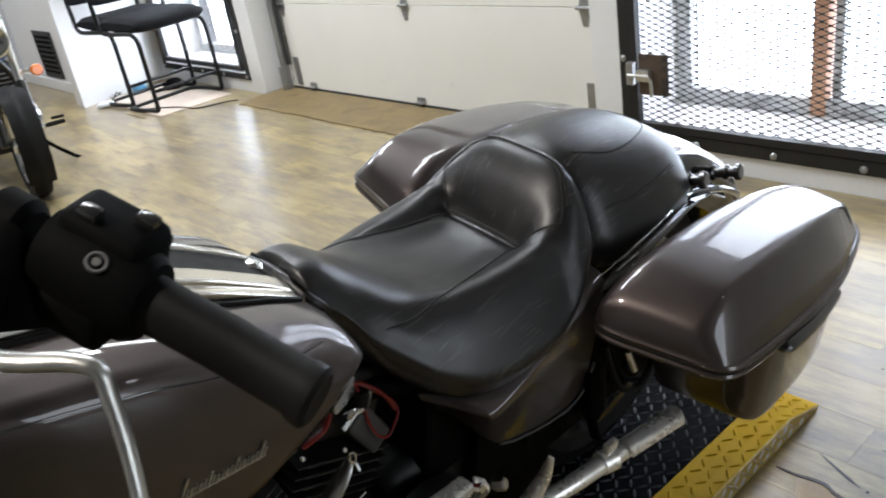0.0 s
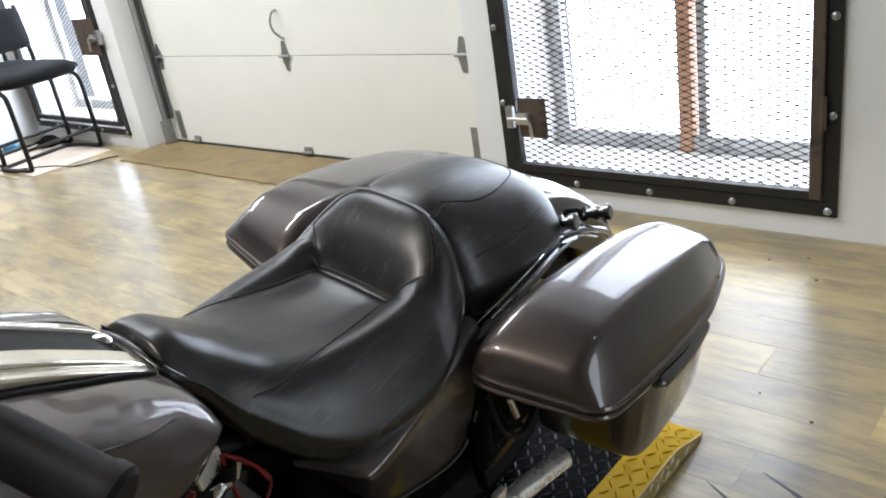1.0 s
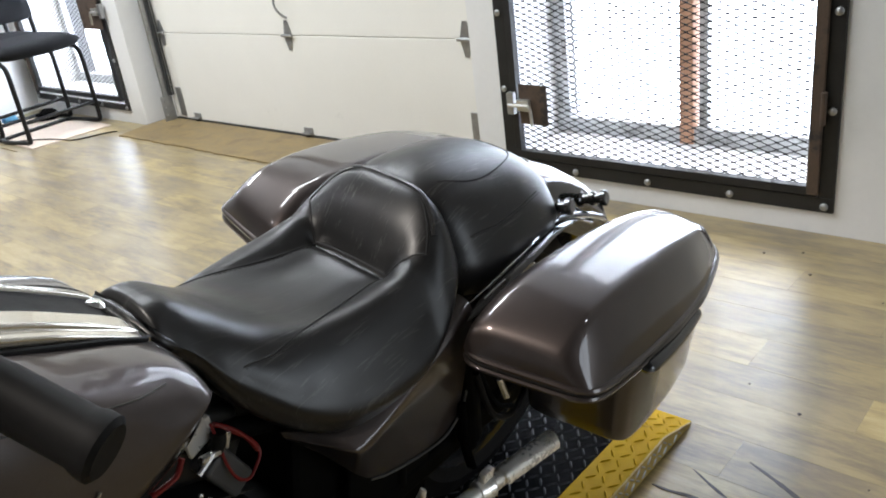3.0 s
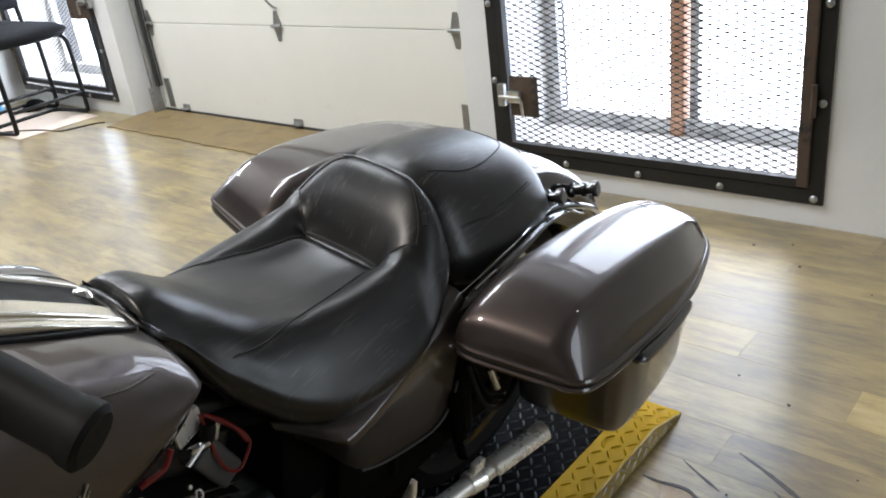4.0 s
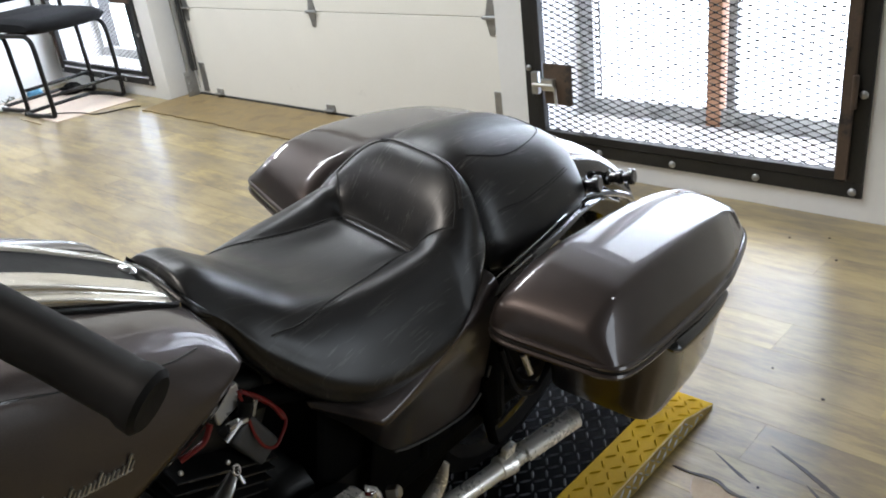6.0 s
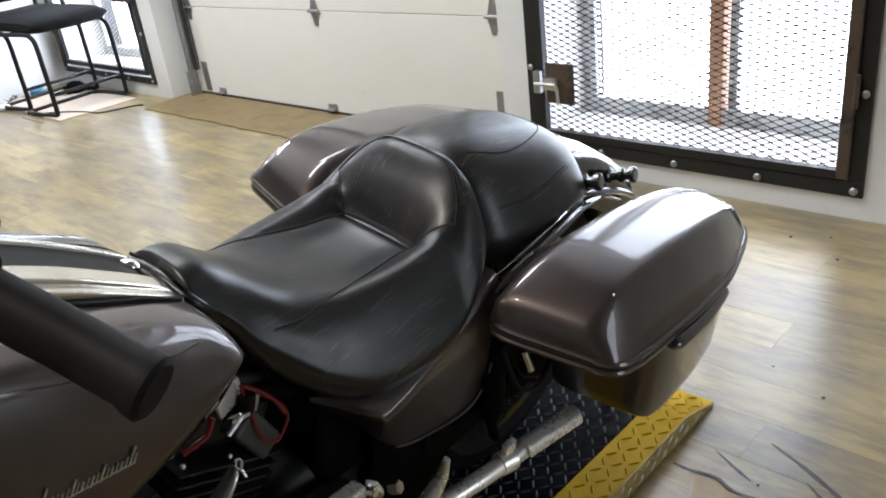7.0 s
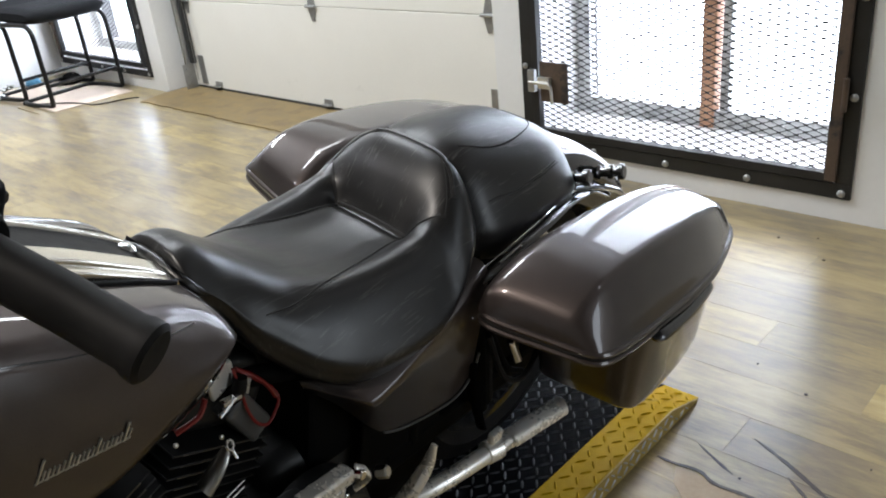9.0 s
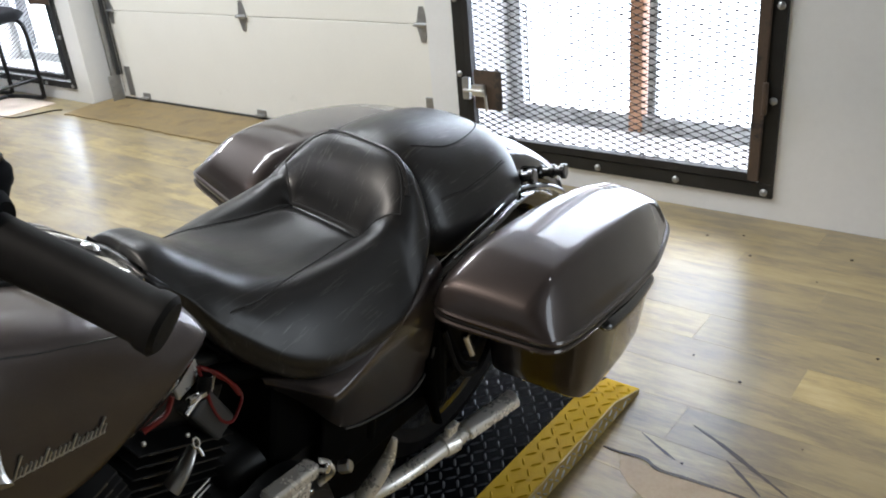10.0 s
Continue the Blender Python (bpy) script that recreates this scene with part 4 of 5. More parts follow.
for s in (1, -1):
    part("tank_stripe", tube(lie(tank_net, [(0.30, s * 0.146), (0.46, s * 0.172), (0.60, s * 0.181), (0.70, s * 0.180), (0.78, s * 0.172), (0.83, s * 0.158)], 0.0004, 40), 0.0013, 6), GLOSS_BLACK, tank, "thin dark pinstripe")


def console():
    rows = []
    for x, w, z, h in ((0.28, 0.060, 0.985, 0.016), (0.36, 0.074, 0.990, 0.022), (0.48, 0.080, 0.982, 0.026), (0.60, 0.080, 0.955, 0.024), (0.72, 0.078, 0.912, 0.020), (0.81, 0.075, 0.870, 0.016), (0.855, 0.073, 0.848, 0.012), (0.874, 0.071, 0.838, 0.008)):
        half = [(0.0, h - 0.006), (0.30 * w, h - 0.006), (0.40 * w, h - 0.004), (0.44 * w, h + 0.001), (0.50 * w, h + 0.001), (0.76 * w, h - 0.003), (0.80 * w, h * 0.55), (0.97 * w, h * 0.45), (1.0 * w, h * 0.1), (w, -0.03)]
        rows.append([(x, -y, z + d) for y, d in reversed(half[1:])] + [(x, y, z + d) for y, d in half])
    return np.array(rows)


rows = console()
con = part("console", skin(net(rows, 60, 76)), CONSOLE, tank, "chrome tank console", 50)
inlay = rows[1:8, 7:12].copy()
inlay[:, :, 2] += 0.0025
part("inlay", skin(net(inlay[:6], 30, 9)), RUBBER, tank, "recessed black console inlay")
part("inlay_end", moved(lathe([(0.006, -0.004), (0.012, 0.0), (0.013, 0.005), (0.009, 0.009), (0.003, 0.0105)], 20), aim((0.856, 0.012, 0.853), (0.885, 0.01, 0.92))), CHROME, tank, "bright chrome end cap")
for s in (1, -1):
    part("console_gasket", tube(lie(tank_net, [(0.34, s * 0.075), (0.48, s * 0.084), (0.60, s * 0.084), (0.72, s * 0.082), (0.81, s * 0.079), (0.858, s * 0.075), (0.876, s * 0.062)], 0.001, 40), 0.0042, 8), RUBBER, tank, "black rubber edge under the console")
part("filler_cap", moved(lathe([(0.034, 0), (0.036, 0.006), (0.036, 0.014), (0.030, 0.019), (0.012, 0.021)], 32), aim((0.47, 0, 1.006), (0.49, 0, 1.2))), GLOSS_BLACK, tank, "black filler cap")
# lettered emblem on the tank's flank, as plain raised bars
for s in (-1, 1):
    for k, hh in enumerate((0.024, 0.011, 0.010, 0.017, 0.010, 0.011, 0.017, 0.010, 0.010, 0.020)):
        x = 0.601 + k * 0.0112
        strokes = join(box((-0.0026, 0, (hh - 0.011) / 2), (0.0030, 0.003, hh), 0.0007, 1), box((0.0032, 0, 0), (0.0022, 0.003, 0.011), 0.0007, 1), box((0.0, 0, -0.0042), (0.0114, 0.0026, 0.0018), 0.0006, 1))
        slant = Matrix(((1, 0, 0.55, 0), (0, 1, 0, 0), (0, 0, 1, 0), (0, 0, 0, 1)))
        part("emblem", moved(strokes, pose(x, s * 0.2052, 0.801 - k * 0.0009) @ slant), SATIN, tank, "bright metal emblem bar")

# handlebar, grip and controls on the left
GA, GB = Vector((0.497, -0.398, 1.201)), Vector((0.540, -0.512, 1.162))
for s in (1, -1):
    def side(p, s=s):
        return (p[0], p[1] * s, p[2])
    bar = part("handlebar", tube([side(p) for p in ((0.36, 0.0, 1.06), (0.36, -0.10, 1.07), (0.385, -0.20, 1.14), (0.43, -0.29, 1.205), (0.475, -0.35, 1.214), tuple(GA))], 0.0128, 12, 40), GLOSS_BLACK, bike, "black handlebar half")
    d = (GB - GA).normalized()
    grip = part("grip", tube([side(GA - d * 0.01), side(GA + d * 0.002), side(GA.lerp(GB, 0.5)), side(GB - d * 0.016), side(GB - d * 0.011), side(GB - d * 0.003), side(GB)], [0.0205, 0.0190, 0.0186, 0.0186, 0.0205, 0.0208, 0.0170], 28), RUBBER, bar, "smooth black rubber grip")
    c = GA - d * 0.024
    up = Vector((-0.15, -0.1, 1)).normalized()
    hm = Matrix.Translation(side(c)) @ (Vector(side(GB)) - Vector(side(GA))).to_track_quat("Z", "Y").to_matrix().to_4x4()
    part("switch_housing", moved(join(lathe([(0.020, -0.036), (0.030, -0.032), (0.032, 0.0), (0.031, 0.028), (0.026, 0.036)], 20), box((0.012, 0.016, 0.0), (0.044, 0.046, 0.058), 0.009, 3), box((-0.012, -0.020, -0.004), (0.040, 0.032, 0.050), 0.008, 3)), hm), MATT_BLACK, bar, "black switch housing")
    for k, (bx, by, bz) in enumerate(((0.020, 0.040, 0.016), (0.000, 0.041, -0.010), (0.034, 0.020, 0.018), (0.036, 0.004, -0.004))):
        part("switch_button", moved(box((bx, by, bz), (0.012, 0.009, 0.014), 0.003), hm), GLOSS_BLACK, bar)
    perch = c - d * 0.062
    part("lever_bracket", tube([side((0.463, -0.322, 1.222)), side((0.452, -0.335, 1.196)), side((0.444, -0.347, 1.174))], [0.020, 0.026, 0.018], 14, 12), MATT_BLACK, bar, "black lever bracket")
    part("lever_perch", join(rod(side(perch - d * 0.016), side(perch + d * 0.014), 0.024, 20), moved(box((0, 0, 0), (0.060, 0.030, 0.026), 0.007, 3), Matrix.Translation(side(perch + Vector((-0.042, -0.004, -0.004)))))), MATT_BLACK, bar, "black clutch lever clamp")
    part("clamp_screw", join(moved(tube([(0.0060 * math.cos(a), 0.0060 * math.sin(a), 0.0) for a in np.linspace(0, 2 * math.pi, 21)[:-1]], 0.0013, 6, closed=True), aim(side((0.4772, -0.3983, 1.2308)), side((0.446, -0.443, 1.314)))), rod(side((0.4776, -0.3977, 1.2298)), side((0.4768, -0.3988, 1.2318)), 0.0032, 6)), BOX_GREY, bar, "dark steel housing screw")
    pv = Vector((0.392, -0.392, 1.207))
    part("lever_pivot", tube([side(p) for p in (tuple(perch + Vector((-0.01, -0.01, 0.0))), (0.425, -0.345, 1.215), (0.400, -0.375, 1.208), (0.388, -0.388, 1.206))], [0.022, 0.020, 0.016, 0.013], 14, 20), MATT_BLACK, bar, "black lever pivot arm")
    part("lever", tube([side(p) for p in (tuple(pv), (0.411, -0.423, 1.207), (0.433, -0.447, 1.2085), (0.4415, -0.459, 1.204), (0.4400, -0.468, 1.190), (0.431, -0.496, 1.152), (0.421, -0.518, 1.132), (0.418, -0.525, 1.126))], [0.0085, 0.0075, 0.0070, 0.0068, 0.0062, 0.0058, 0.0060, 0.0095], 14, 44, squash=0.7), SATIN, bar, "bare metal lever")
    part("cable", tube([side(p) for p in (tuple(pv + Vector((0.0, 0.02, 0.0))), (0.36, -0.30, 1.17), (0.30, -0.16, 1.06), (0.30, -0.10, 0.95))], 0.0048, 8, 30), RUBBER, bar, "black control cable")
    part("riser", rod(side((0.35, -0.055, 0.95)), side((0.36, -0.055, 1.066)), 0.022, 16), GLOSS_BLACK, bike)
part("triple_clamp", span(0.27, 0.40, -0.13, 0.13, 0.925, 0.955, 0.01), GLOSS_BLACK, bike, "black fork clamp")


# V-twin engine, frame and drive
def cylinder(tilt, name):
    base = Matrix.Translation((0.80, 0, 0.33)) @ Matrix.Rotation(radians(tilt), 4, "Y")
    cyl = part(name, moved(join(lathe([(0.062, 0.08), (0.062, 0.27)], 24), box((0, 0, 0.318), (0.15, 0.17, 0.075), 0.018, 3), box((0, 0, 0.368), (0.12, 0.15, 0.035), 0.012, 3)), base), ENGINE, bike, "black finned engine cylinder")
    for k in range(10):
        z = 0.112 + k * 0.0175
        s = 0.178 if k < 6 else 0.186
        fin = part("fin", moved(box((0, 0, z), (s, s + 0.03, 0.0035), 0.0012, 1), base), ENGINE, cyl)
        part("fin_edge", moved(box((0, -(s + 0.03) / 2 - 0.0002, z), (s * 0.8, 0.0012, 0.0022), 0.0), base), FIN_EDGE, cyl)
    for bx, by in ((-0.055, -0.07), (0.055, -0.07), (0.0, -0.085)):
        part("head_bolt", moved(lathe([(0.009, 0.352), (0.009, 0.366), (0.006, 0.370)], 8), base @ Matrix.Translation((bx, by, 0))), CHROME, cyl)
    return cyl


cylinder(22.5, "rear_cylinder")
cylinder(-22.5, "front_cylinder")
part("crankcase", join(span(0.58, 1.06, -0.12, 0.12, 0.16, 0.42, 0.05, 3), span(0.98, 1.22, -0.11, 0.11, 0.20, 0.46, 0.04, 3)), ENGINE, bike, "black crankcase and gearbox")
prim = moved(join(lathe([(0.12, -0.03), (0.12, 0.02), (0.105, 0.042), (0.07, 0.05)], 36)), Matrix.Translation((0.72, -0.165, 0.34)) @ Matrix.Rotation(math.pi / 2, 4, "X"))
prim2 = moved(lathe([(0.105, -0.03), (0.105, 0.02), (0.092, 0.042), (0.06, 0.05)], 36), Matrix.Translation((1.03, -0.165, 0.35)) @ Matrix.Rotation(math.pi / 2, 4, "X"))
part("primary_cover", join(prim, prim2, span(0.72, 1.03, -0.205, -0.135, 0.245, 0.452, 0.012)), ENGINE, bike, "black primary cover")
for k in range(6):
    part("cover_screw", rod((0.66 + k * 0.078, -0.206, 0.448), (0.66 + k * 0.078, -0.214, 0.448), 0.006, 8), CHROME, bike)
coil = part("coil", moved(box((0, 0, 0), (0.046, 0.055, 0.098), 0.007, 3), pose(0.946, -0.085, 0.602, 0, -33, 6)), BOX_GREY, bike, "dark grey ignition coil block")
part("coil_boot", tube([(0.925, -0.10, 0.645), (0.932, -0.108, 0.662), (0.936, -0.106, 0.680)], 0.011, 10, 10), RUBBER, coil)
for line, r in ((((0.863, -0.125, 0.697), (0.851, -0.128, 0.680), (0.833, -0.128, 0.675), (0.814, -0.125, 0.670)), 0.0052),
                (((0.929, -0.100, 0.695), (0.933, -0.112, 0.659), (0.937, -0.120, 0.630), (0.950, -0.125, 0.602), (0.969, -0.125, 0.589), (0.986, -0.120, 0.596), (1.001, -0.112, 0.608), (0.994, -0.105, 0.628), (0.973, -0.100, 0.650), (0.956, -0.095, 0.667)), 0.0030),
                (((0.940, -0.092, 0.683), (0.965, -0.098, 0.662), (0.985, -0.104, 0.638), (0.998, -0.110, 0.612)), 0.0042)):
    part("wire", tube(line, r * 0.8, 8, 30), RED, bike, "red spark plug wire")
part("top_bracket", moved(join(box((0, 0, 0), (0.040, 0.008, 0.050), 0.003), box((0.022, 0.006, -0.004), (0.020, 0.010, 0.022), 0.003)), pose(0.908, -0.094, 0.684, 0, -14, 8)), BRIGHT, bike, "metal head bracket, its bright reflection put in the colour")
part("fitting_block", join(moved(box((0, 0, 0), (0.024, 0.012, 0.030), 0.004), pose(0.949, -0.097, 0.652, 0, 18, 10)), rod((0.897, -0.115, 0.661), (0.930, -0.113, 0.657), 0.0065, 8), rod((0.888, -0.120, 0.648), (0.919, -0.116, 0.663), 0.0045, 8)), CHROME, bike, "chrome engine fittings")
part("lifter_cover", join(tube([(0.846, -0.134, 0.556), (0.862, -0.136, 0.574), (0.878, -0.134, 0.590), (0.890, -0.130, 0.600)], [0.016, 0.015, 0.012, 0.007], 14, 16, squash=0.6)), SATIN, bike, "blue-grey metal lifter cover")
part("ring_bolt", moved(join(tube([(0.0065 * math.cos(a), 0.0065 * math.sin(a), 0.0) for a in np.linspace(0, 2 * math.pi, 17)[:-1]], 0.0022, 6, closed=True), rod((0, -0.007, 0), (0, -0.022, 0), 0.003, 8)), pose(0.892, -0.134, 0.606, 60, 0, 20)), CHROME, bike, "small bright ring bolt")
for p in ((0.808, -0.130, 0.658), (0.882, -0.128, 0.623), (1.202, -0.141, 0.440)):
    part("bolt_head", moved(lathe([(0.003, 0), (0.0035, 0.0015), (0.0035, 0.004), (0.002, 0.005)], 8), aim(p, (p[0], p[1] - 0.1, p[2] + 0.05))), SATIN, bike)
for z in (0.520, 0.532):
    part("fin_line", tube([(0.845, -0.150, z - 0.010), (0.875, -0.150, z + 0.004), (0.905, -0.146, z + 0.008)], 0.0014, 6, 12), SATIN, bike, "bright machined edge")
for s in (-1, 1):
    part("frame_tube", tube([(0.42, s * 0.05, 0.86), (0.62, s * 0.07, 0.72), (0.90, s * 0.07, 0.66), (1.05, s * 0.09, 0.62), (1.18, s * 0.11, 0.57), (1.28, s * 0.13, 0.48), (1.30, s * 0.13, 0.34)], 0.016, 10, 40), MATT_BLACK, bike, "black frame tube")
    part("swing_arm", join(span(1.22, 1.72, s * 0.125 - 0.018, s * 0.125 + 0.018, 0.30, 0.36, 0.012)), MATT_BLACK, bike, "black swing arm")
    part("shock", join(rod((1.46, s * 0.165, 0.36), (1.40, s * 0.165, 0.62), 0.024, 16), rod((1.465, s * 0.165, 0.335), (1.455, s * 0.165, 0.37), 0.016, 12)), MATT_BLACK, bike, "black rear shock")
    part("bag_bracket", tube([(1.40, s * 0.18, 0.60), (1.42, s * 0.20, 0.54), (1.455, s * 0.215, 0.47), (1.50, s * 0.22, 0.44)], 0.0055, 8, 20), MATT_BLACK, bike, "bent black bag bracket")
    part("bracket_bolt", rod((1.435, s * 0.222, 0.545), (1.45, s * 0.235, 0.50), 0.008, 10), CHROME, bike, "bright bracket bolt")
    part("exhaust", tube([(0.95, s * 0.12, 0.27), (1.10, s * 0.16, 0.29), (1.257, s * 0.222, 0.318), (1.404, s * 0.246, 0.326), (1.52, s * 0.258, 0.328), (1.590, s * 0.266, 0.330)], [0.0165, 0.0165, 0.0165, 0.017, 0.017, 0.0165], 16, 40), BRIGHT, bike, "chrome exhaust tube, its cream reflection put in the colour")
    clamp = part("exhaust_clamp", join(rod((1.380, s * 0.240, 0.3245), (1.420, s * 0.250, 0.3265), 0.0215, 20), moved(box((0, 0, 0), (0.030, 0.014, 0.022), 0.003), pose(1.40, s * 0.246, 0.362))), BRIGHT, bike, "bright exhaust clamp")
    part("heat_shield", moved(skin(np.array([[(x, 0.0205 * math.cos(radians(a)), 0.0205 * math.sin(radians(a))) for a in range(-10, 200, 14)] for x in (0.0, 0.05, 0.10, 0.145)]), False), pose(1.440, s * 0.252, 0.3275, 0, 0, s * 7)), BRIGHT, bike, "bright half-round heat shield")
    part("hanger", tube([(1.40, s * 0.215, 0.36), (1.39, s * 0.20, 0.42), (1.385, s * 0.185, 0.50)], 0.012, 8, 14, squash=0.4), MATT_BLACK, bike, "black exhaust hanger")
    part("passenger_peg_mount", join(tube([(1.214, s * 0.246, 0.468), (1.206, s * 0.244, 0.43), (1.185, s * 0.236, 0.385), (1.165, s * 0.222, 0.345)], [0.006, 0.012, 0.015, 0.014], 12, 20, squash=0.5)), BRIGHT, bike, "polished footboard bracket")
    part("hose", tube([(1.40, s * 0.20, 0.56), (1.43, s * 0.225, 0.47), (1.50, s * 0.225, 0.43), (1.57, s * 0.205, 0.455), (1.60, s * 0.18, 0.50)], 0.0055, 8, 30), RUBBER, bike, "thin black hose")
part("battery_box", span(1.06, 1.36, -0.115, 0.115, 0.40, 0.60, 0.015), MATT_BLACK, bike, "black battery box")
link = part("shift_linkage", moved(join(box((0, 0, 0), (0.108, 0.030, 0.024), 0.006, 3), box((-0.004, -0.006, -0.026), (0.080, 0.020, 0.040), 0.006, 3)), pose(0.990, -0.222, 0.518, 0, 8, 4)), BRIGHT, bike, "footboard bracket with a folded edge, cream reflection put in the colour")
part("clip", tube([(1.050, -0.225, 0.522), (1.062, -0.232, 0.512), (1.072, -0.232, 0.495), (1.070, -0.224, 0.476), (1.060, -0.218, 0.462)], [0.006, 0.009, 0.009, 0.008, 0.005], 10, 16, squash=0.5), BRIGHT, link)
part("pivot_bolt", rod((1.040, -0.215, 0.508), (1.048, -0.245, 0.520), 0.008, 8), CHROME, link)
part("pivot_nut", rod((1.116, -0.212, 0.452), (1.124, -0.230, 0.462), 0.011, 6), SATIN, link)
part("side_stand", tube([(0.78, -0.13, 0.16), (0.80, -0.20, 0.10), (0.83, -0.30, 0.045), (0.85, -0.34, 0.075)], 0.013, 10, 20), GLOSS_BLACK, bike, "black side stand, folded out")


def proportions(p):
    """From the drawing plan to the true length, width and height of the bike."""
    k, q = 0.885, p.x - 1.2
    return Vector((k * (1.3296 + 0.9472 * q + 0.0799 * q * q + 0.0435 * (p.z - 0.6)), k * p.y * (0.9739 + 0.0779 * q), k * (0.9843 * p.z - 0.0249 * q - 0.0189 * q * q)))


WHEELS = {"front_wheel": (0.075, 0.33, 0.19), "rear_wheel": (1.70, 0.32, 1.583)}
for ob in bike.children_recursive:
    top = ob
    while top.parent is not bike:
        top = top.parent
    kind_ = top.name.split(".")[0]
    for v in ob.data.vertices:
        if kind_ in WHEELS:
            px, pz, nx = WHEELS[kind_]
            v.co = Vector((nx + 0.885 * (v.co.x - px), 0.885 * v.co.y, 0.885 * v.co.z))
        else:
            right = v.co.y > 0
            v.co = proportions(v.co)
            if kind_ == "handlebar":
                inner = min(max((0.39 - abs(v.co.y)) / 0.093, 0.0), 1.5)
                v.co += Vector((0.025 - 0.009 * inner, (-1 if right else 1) * (0.028 + 0.007 * inner), -0.046 - 0.003 * inner))
                if ob.name.split(".")[0] == "lever":
                    v.co += Vector((-0.005, -0.004 if right else 0.004, 0.0))


# ---- tread-plate ramp under the motorcycle ----
ramp_y0, ramp_y1, RZ = 1.069, 1.61, 0.046
plate = thing("wheel_ramp", "yellow and black tread-plate platform under the motorcycle, worn paint", "ramp", "", pose(0, 0, 0))


def slab(y0, y1, z_in):
    """One strip of the platform: flat, then sloping to the floor at its rear end."""
    prof = [(-0.45, 0.0015), (-0.45, RZ), (1.868, RZ), (1.994, 0.006), (1.994, 0.0015)]
    n = len(prof)
    vs = [(x, y, z - (z_in if 0 < i < 4 and x < 1.9 else 0)) for y in (y0, y1) for i, (x, z) in enumerate(prof)]
    fs = [tuple(range(n)), tuple(reversed(range(n, 2 * n)))] + [(i, (i + 1) % n, n + (i + 1) % n, n + i) for i in range(n)]
    return vs, fs


def lug(c, a, tilt, s=1.0):
    """A raised lens-shaped tread bar."""
    geo = [(-0.0125, 0, 0), (-0.006, -0.0026, 0), (0.006, -0.0026, 0), (0.0125, 0, 0), (0.006, 0.0026, 0), (-0.006, 0.0026, 0), (-0.007, 0, 0.0024), (0.007, 0, 0.0024)]
    m = Matrix.Translation(c) @ tilt @ Matrix.Rotation(a, 4, "Z") @ Matrix.Scale(s, 4)
    return [tuple(m @ Vector(p)) for p in geo], [(0, 1, 6), (1, 2, 7, 6), (2, 3, 7), (3, 4, 7), (4, 5, 6, 7), (5, 0, 6)]


def tread(y0, y1, x0, x1, z_of, tilt, step=0.042):
    out = []
    i = 0
    x = x0
    while x < x1:
        k = 0
        y = y0 + 0.010
        while y < y1 - 0.006:
            out.append(lug((x + (0.006 if k % 2 else 0), y, z_of(x)), radians(38 if (i + k) % 2 else -38), tilt))
            y += step * 0.72
            k += 1
        x += step * 0.80
        i += 1
    return join(*out)


flat = Matrix.Identity(4)
slope = Matrix.Rotation(math.atan2(0.040, 0.126), 4, "Y")
for name, mat_, y0, y1, lab in (("edge_strip", YELLOW, ramp_y0, 1.150, "worn yellow edge strip"), ("centre_plate", BLACK_PLATE, 1.1505, ramp_y1 - 0.0835, "black centre plate"), ("edge_strip", YELLOW, ramp_y1 - 0.083, ramp_y1, "worn yellow edge strip")):
    strip = part(name, slab(y0, y1, 0.0), mat_, plate, lab)
    pitch = 0.029 if mat_ is BLACK_PLATE else 0.035
    part("tread", join(tread(y0, y1, 0.9, 1.86, lambda x: RZ, flat, pitch), tread(y0, y1, 1.878, 1.985, lambda x: RZ - (x - 1.868) * 0.040 / 0.126, slope, pitch)), LUG if mat_ is BLACK_PLATE else mat_, strip, kind="stuff")
side_tilt = Matrix.Rotation(math.pi / 2, 4, "X")
skirt = part("side_plate", ([(-0.45, ramp_y0 - 0.003, 0.001), (1.985, ramp_y0 - 0.003, 0.001), (1.985, ramp_y0 - 0.003, 0.008), (1.868, ramp_y0 - 0.003, RZ - 0.001), (-0.45, ramp_y0 - 0.003, RZ - 0.001),
                             (-0.45, ramp_y0 - 0.0005, 0.001), (1.985, ramp_y0 - 0.0005, 0.001), (1.985, ramp_y0 - 0.0005, 0.008), (1.868, ramp_y0 - 0.0005, RZ - 0.001), (-0.45, ramp_y0 - 0.0005, RZ - 0.001)],
                            [(0, 1, 2, 3, 4), (9, 8, 7, 6, 5), (0, 5, 6, 1), (1, 6, 7, 2), (2, 7, 8, 3), (3, 8, 9, 4), (4, 9, 5, 0)]), BARE_PLATE, plate, "worn yellow side of the ramp")
lugs = []
for i in range(48):
    for k in range(2):
        x, z = 0.9 + i * 0.0225, 0.013 + k * 0.019
        if x < 1.855 or z < RZ - (x - 1.868) * 0.317 - 0.008:
            lugs.append(lug((x, ramp_y0 - 0.003, z), radians(38 if (i + k) % 2 else -38), side_tilt, 0.9))
part("side_tread", join(*lugs), GALV, skirt, kind="stuff")


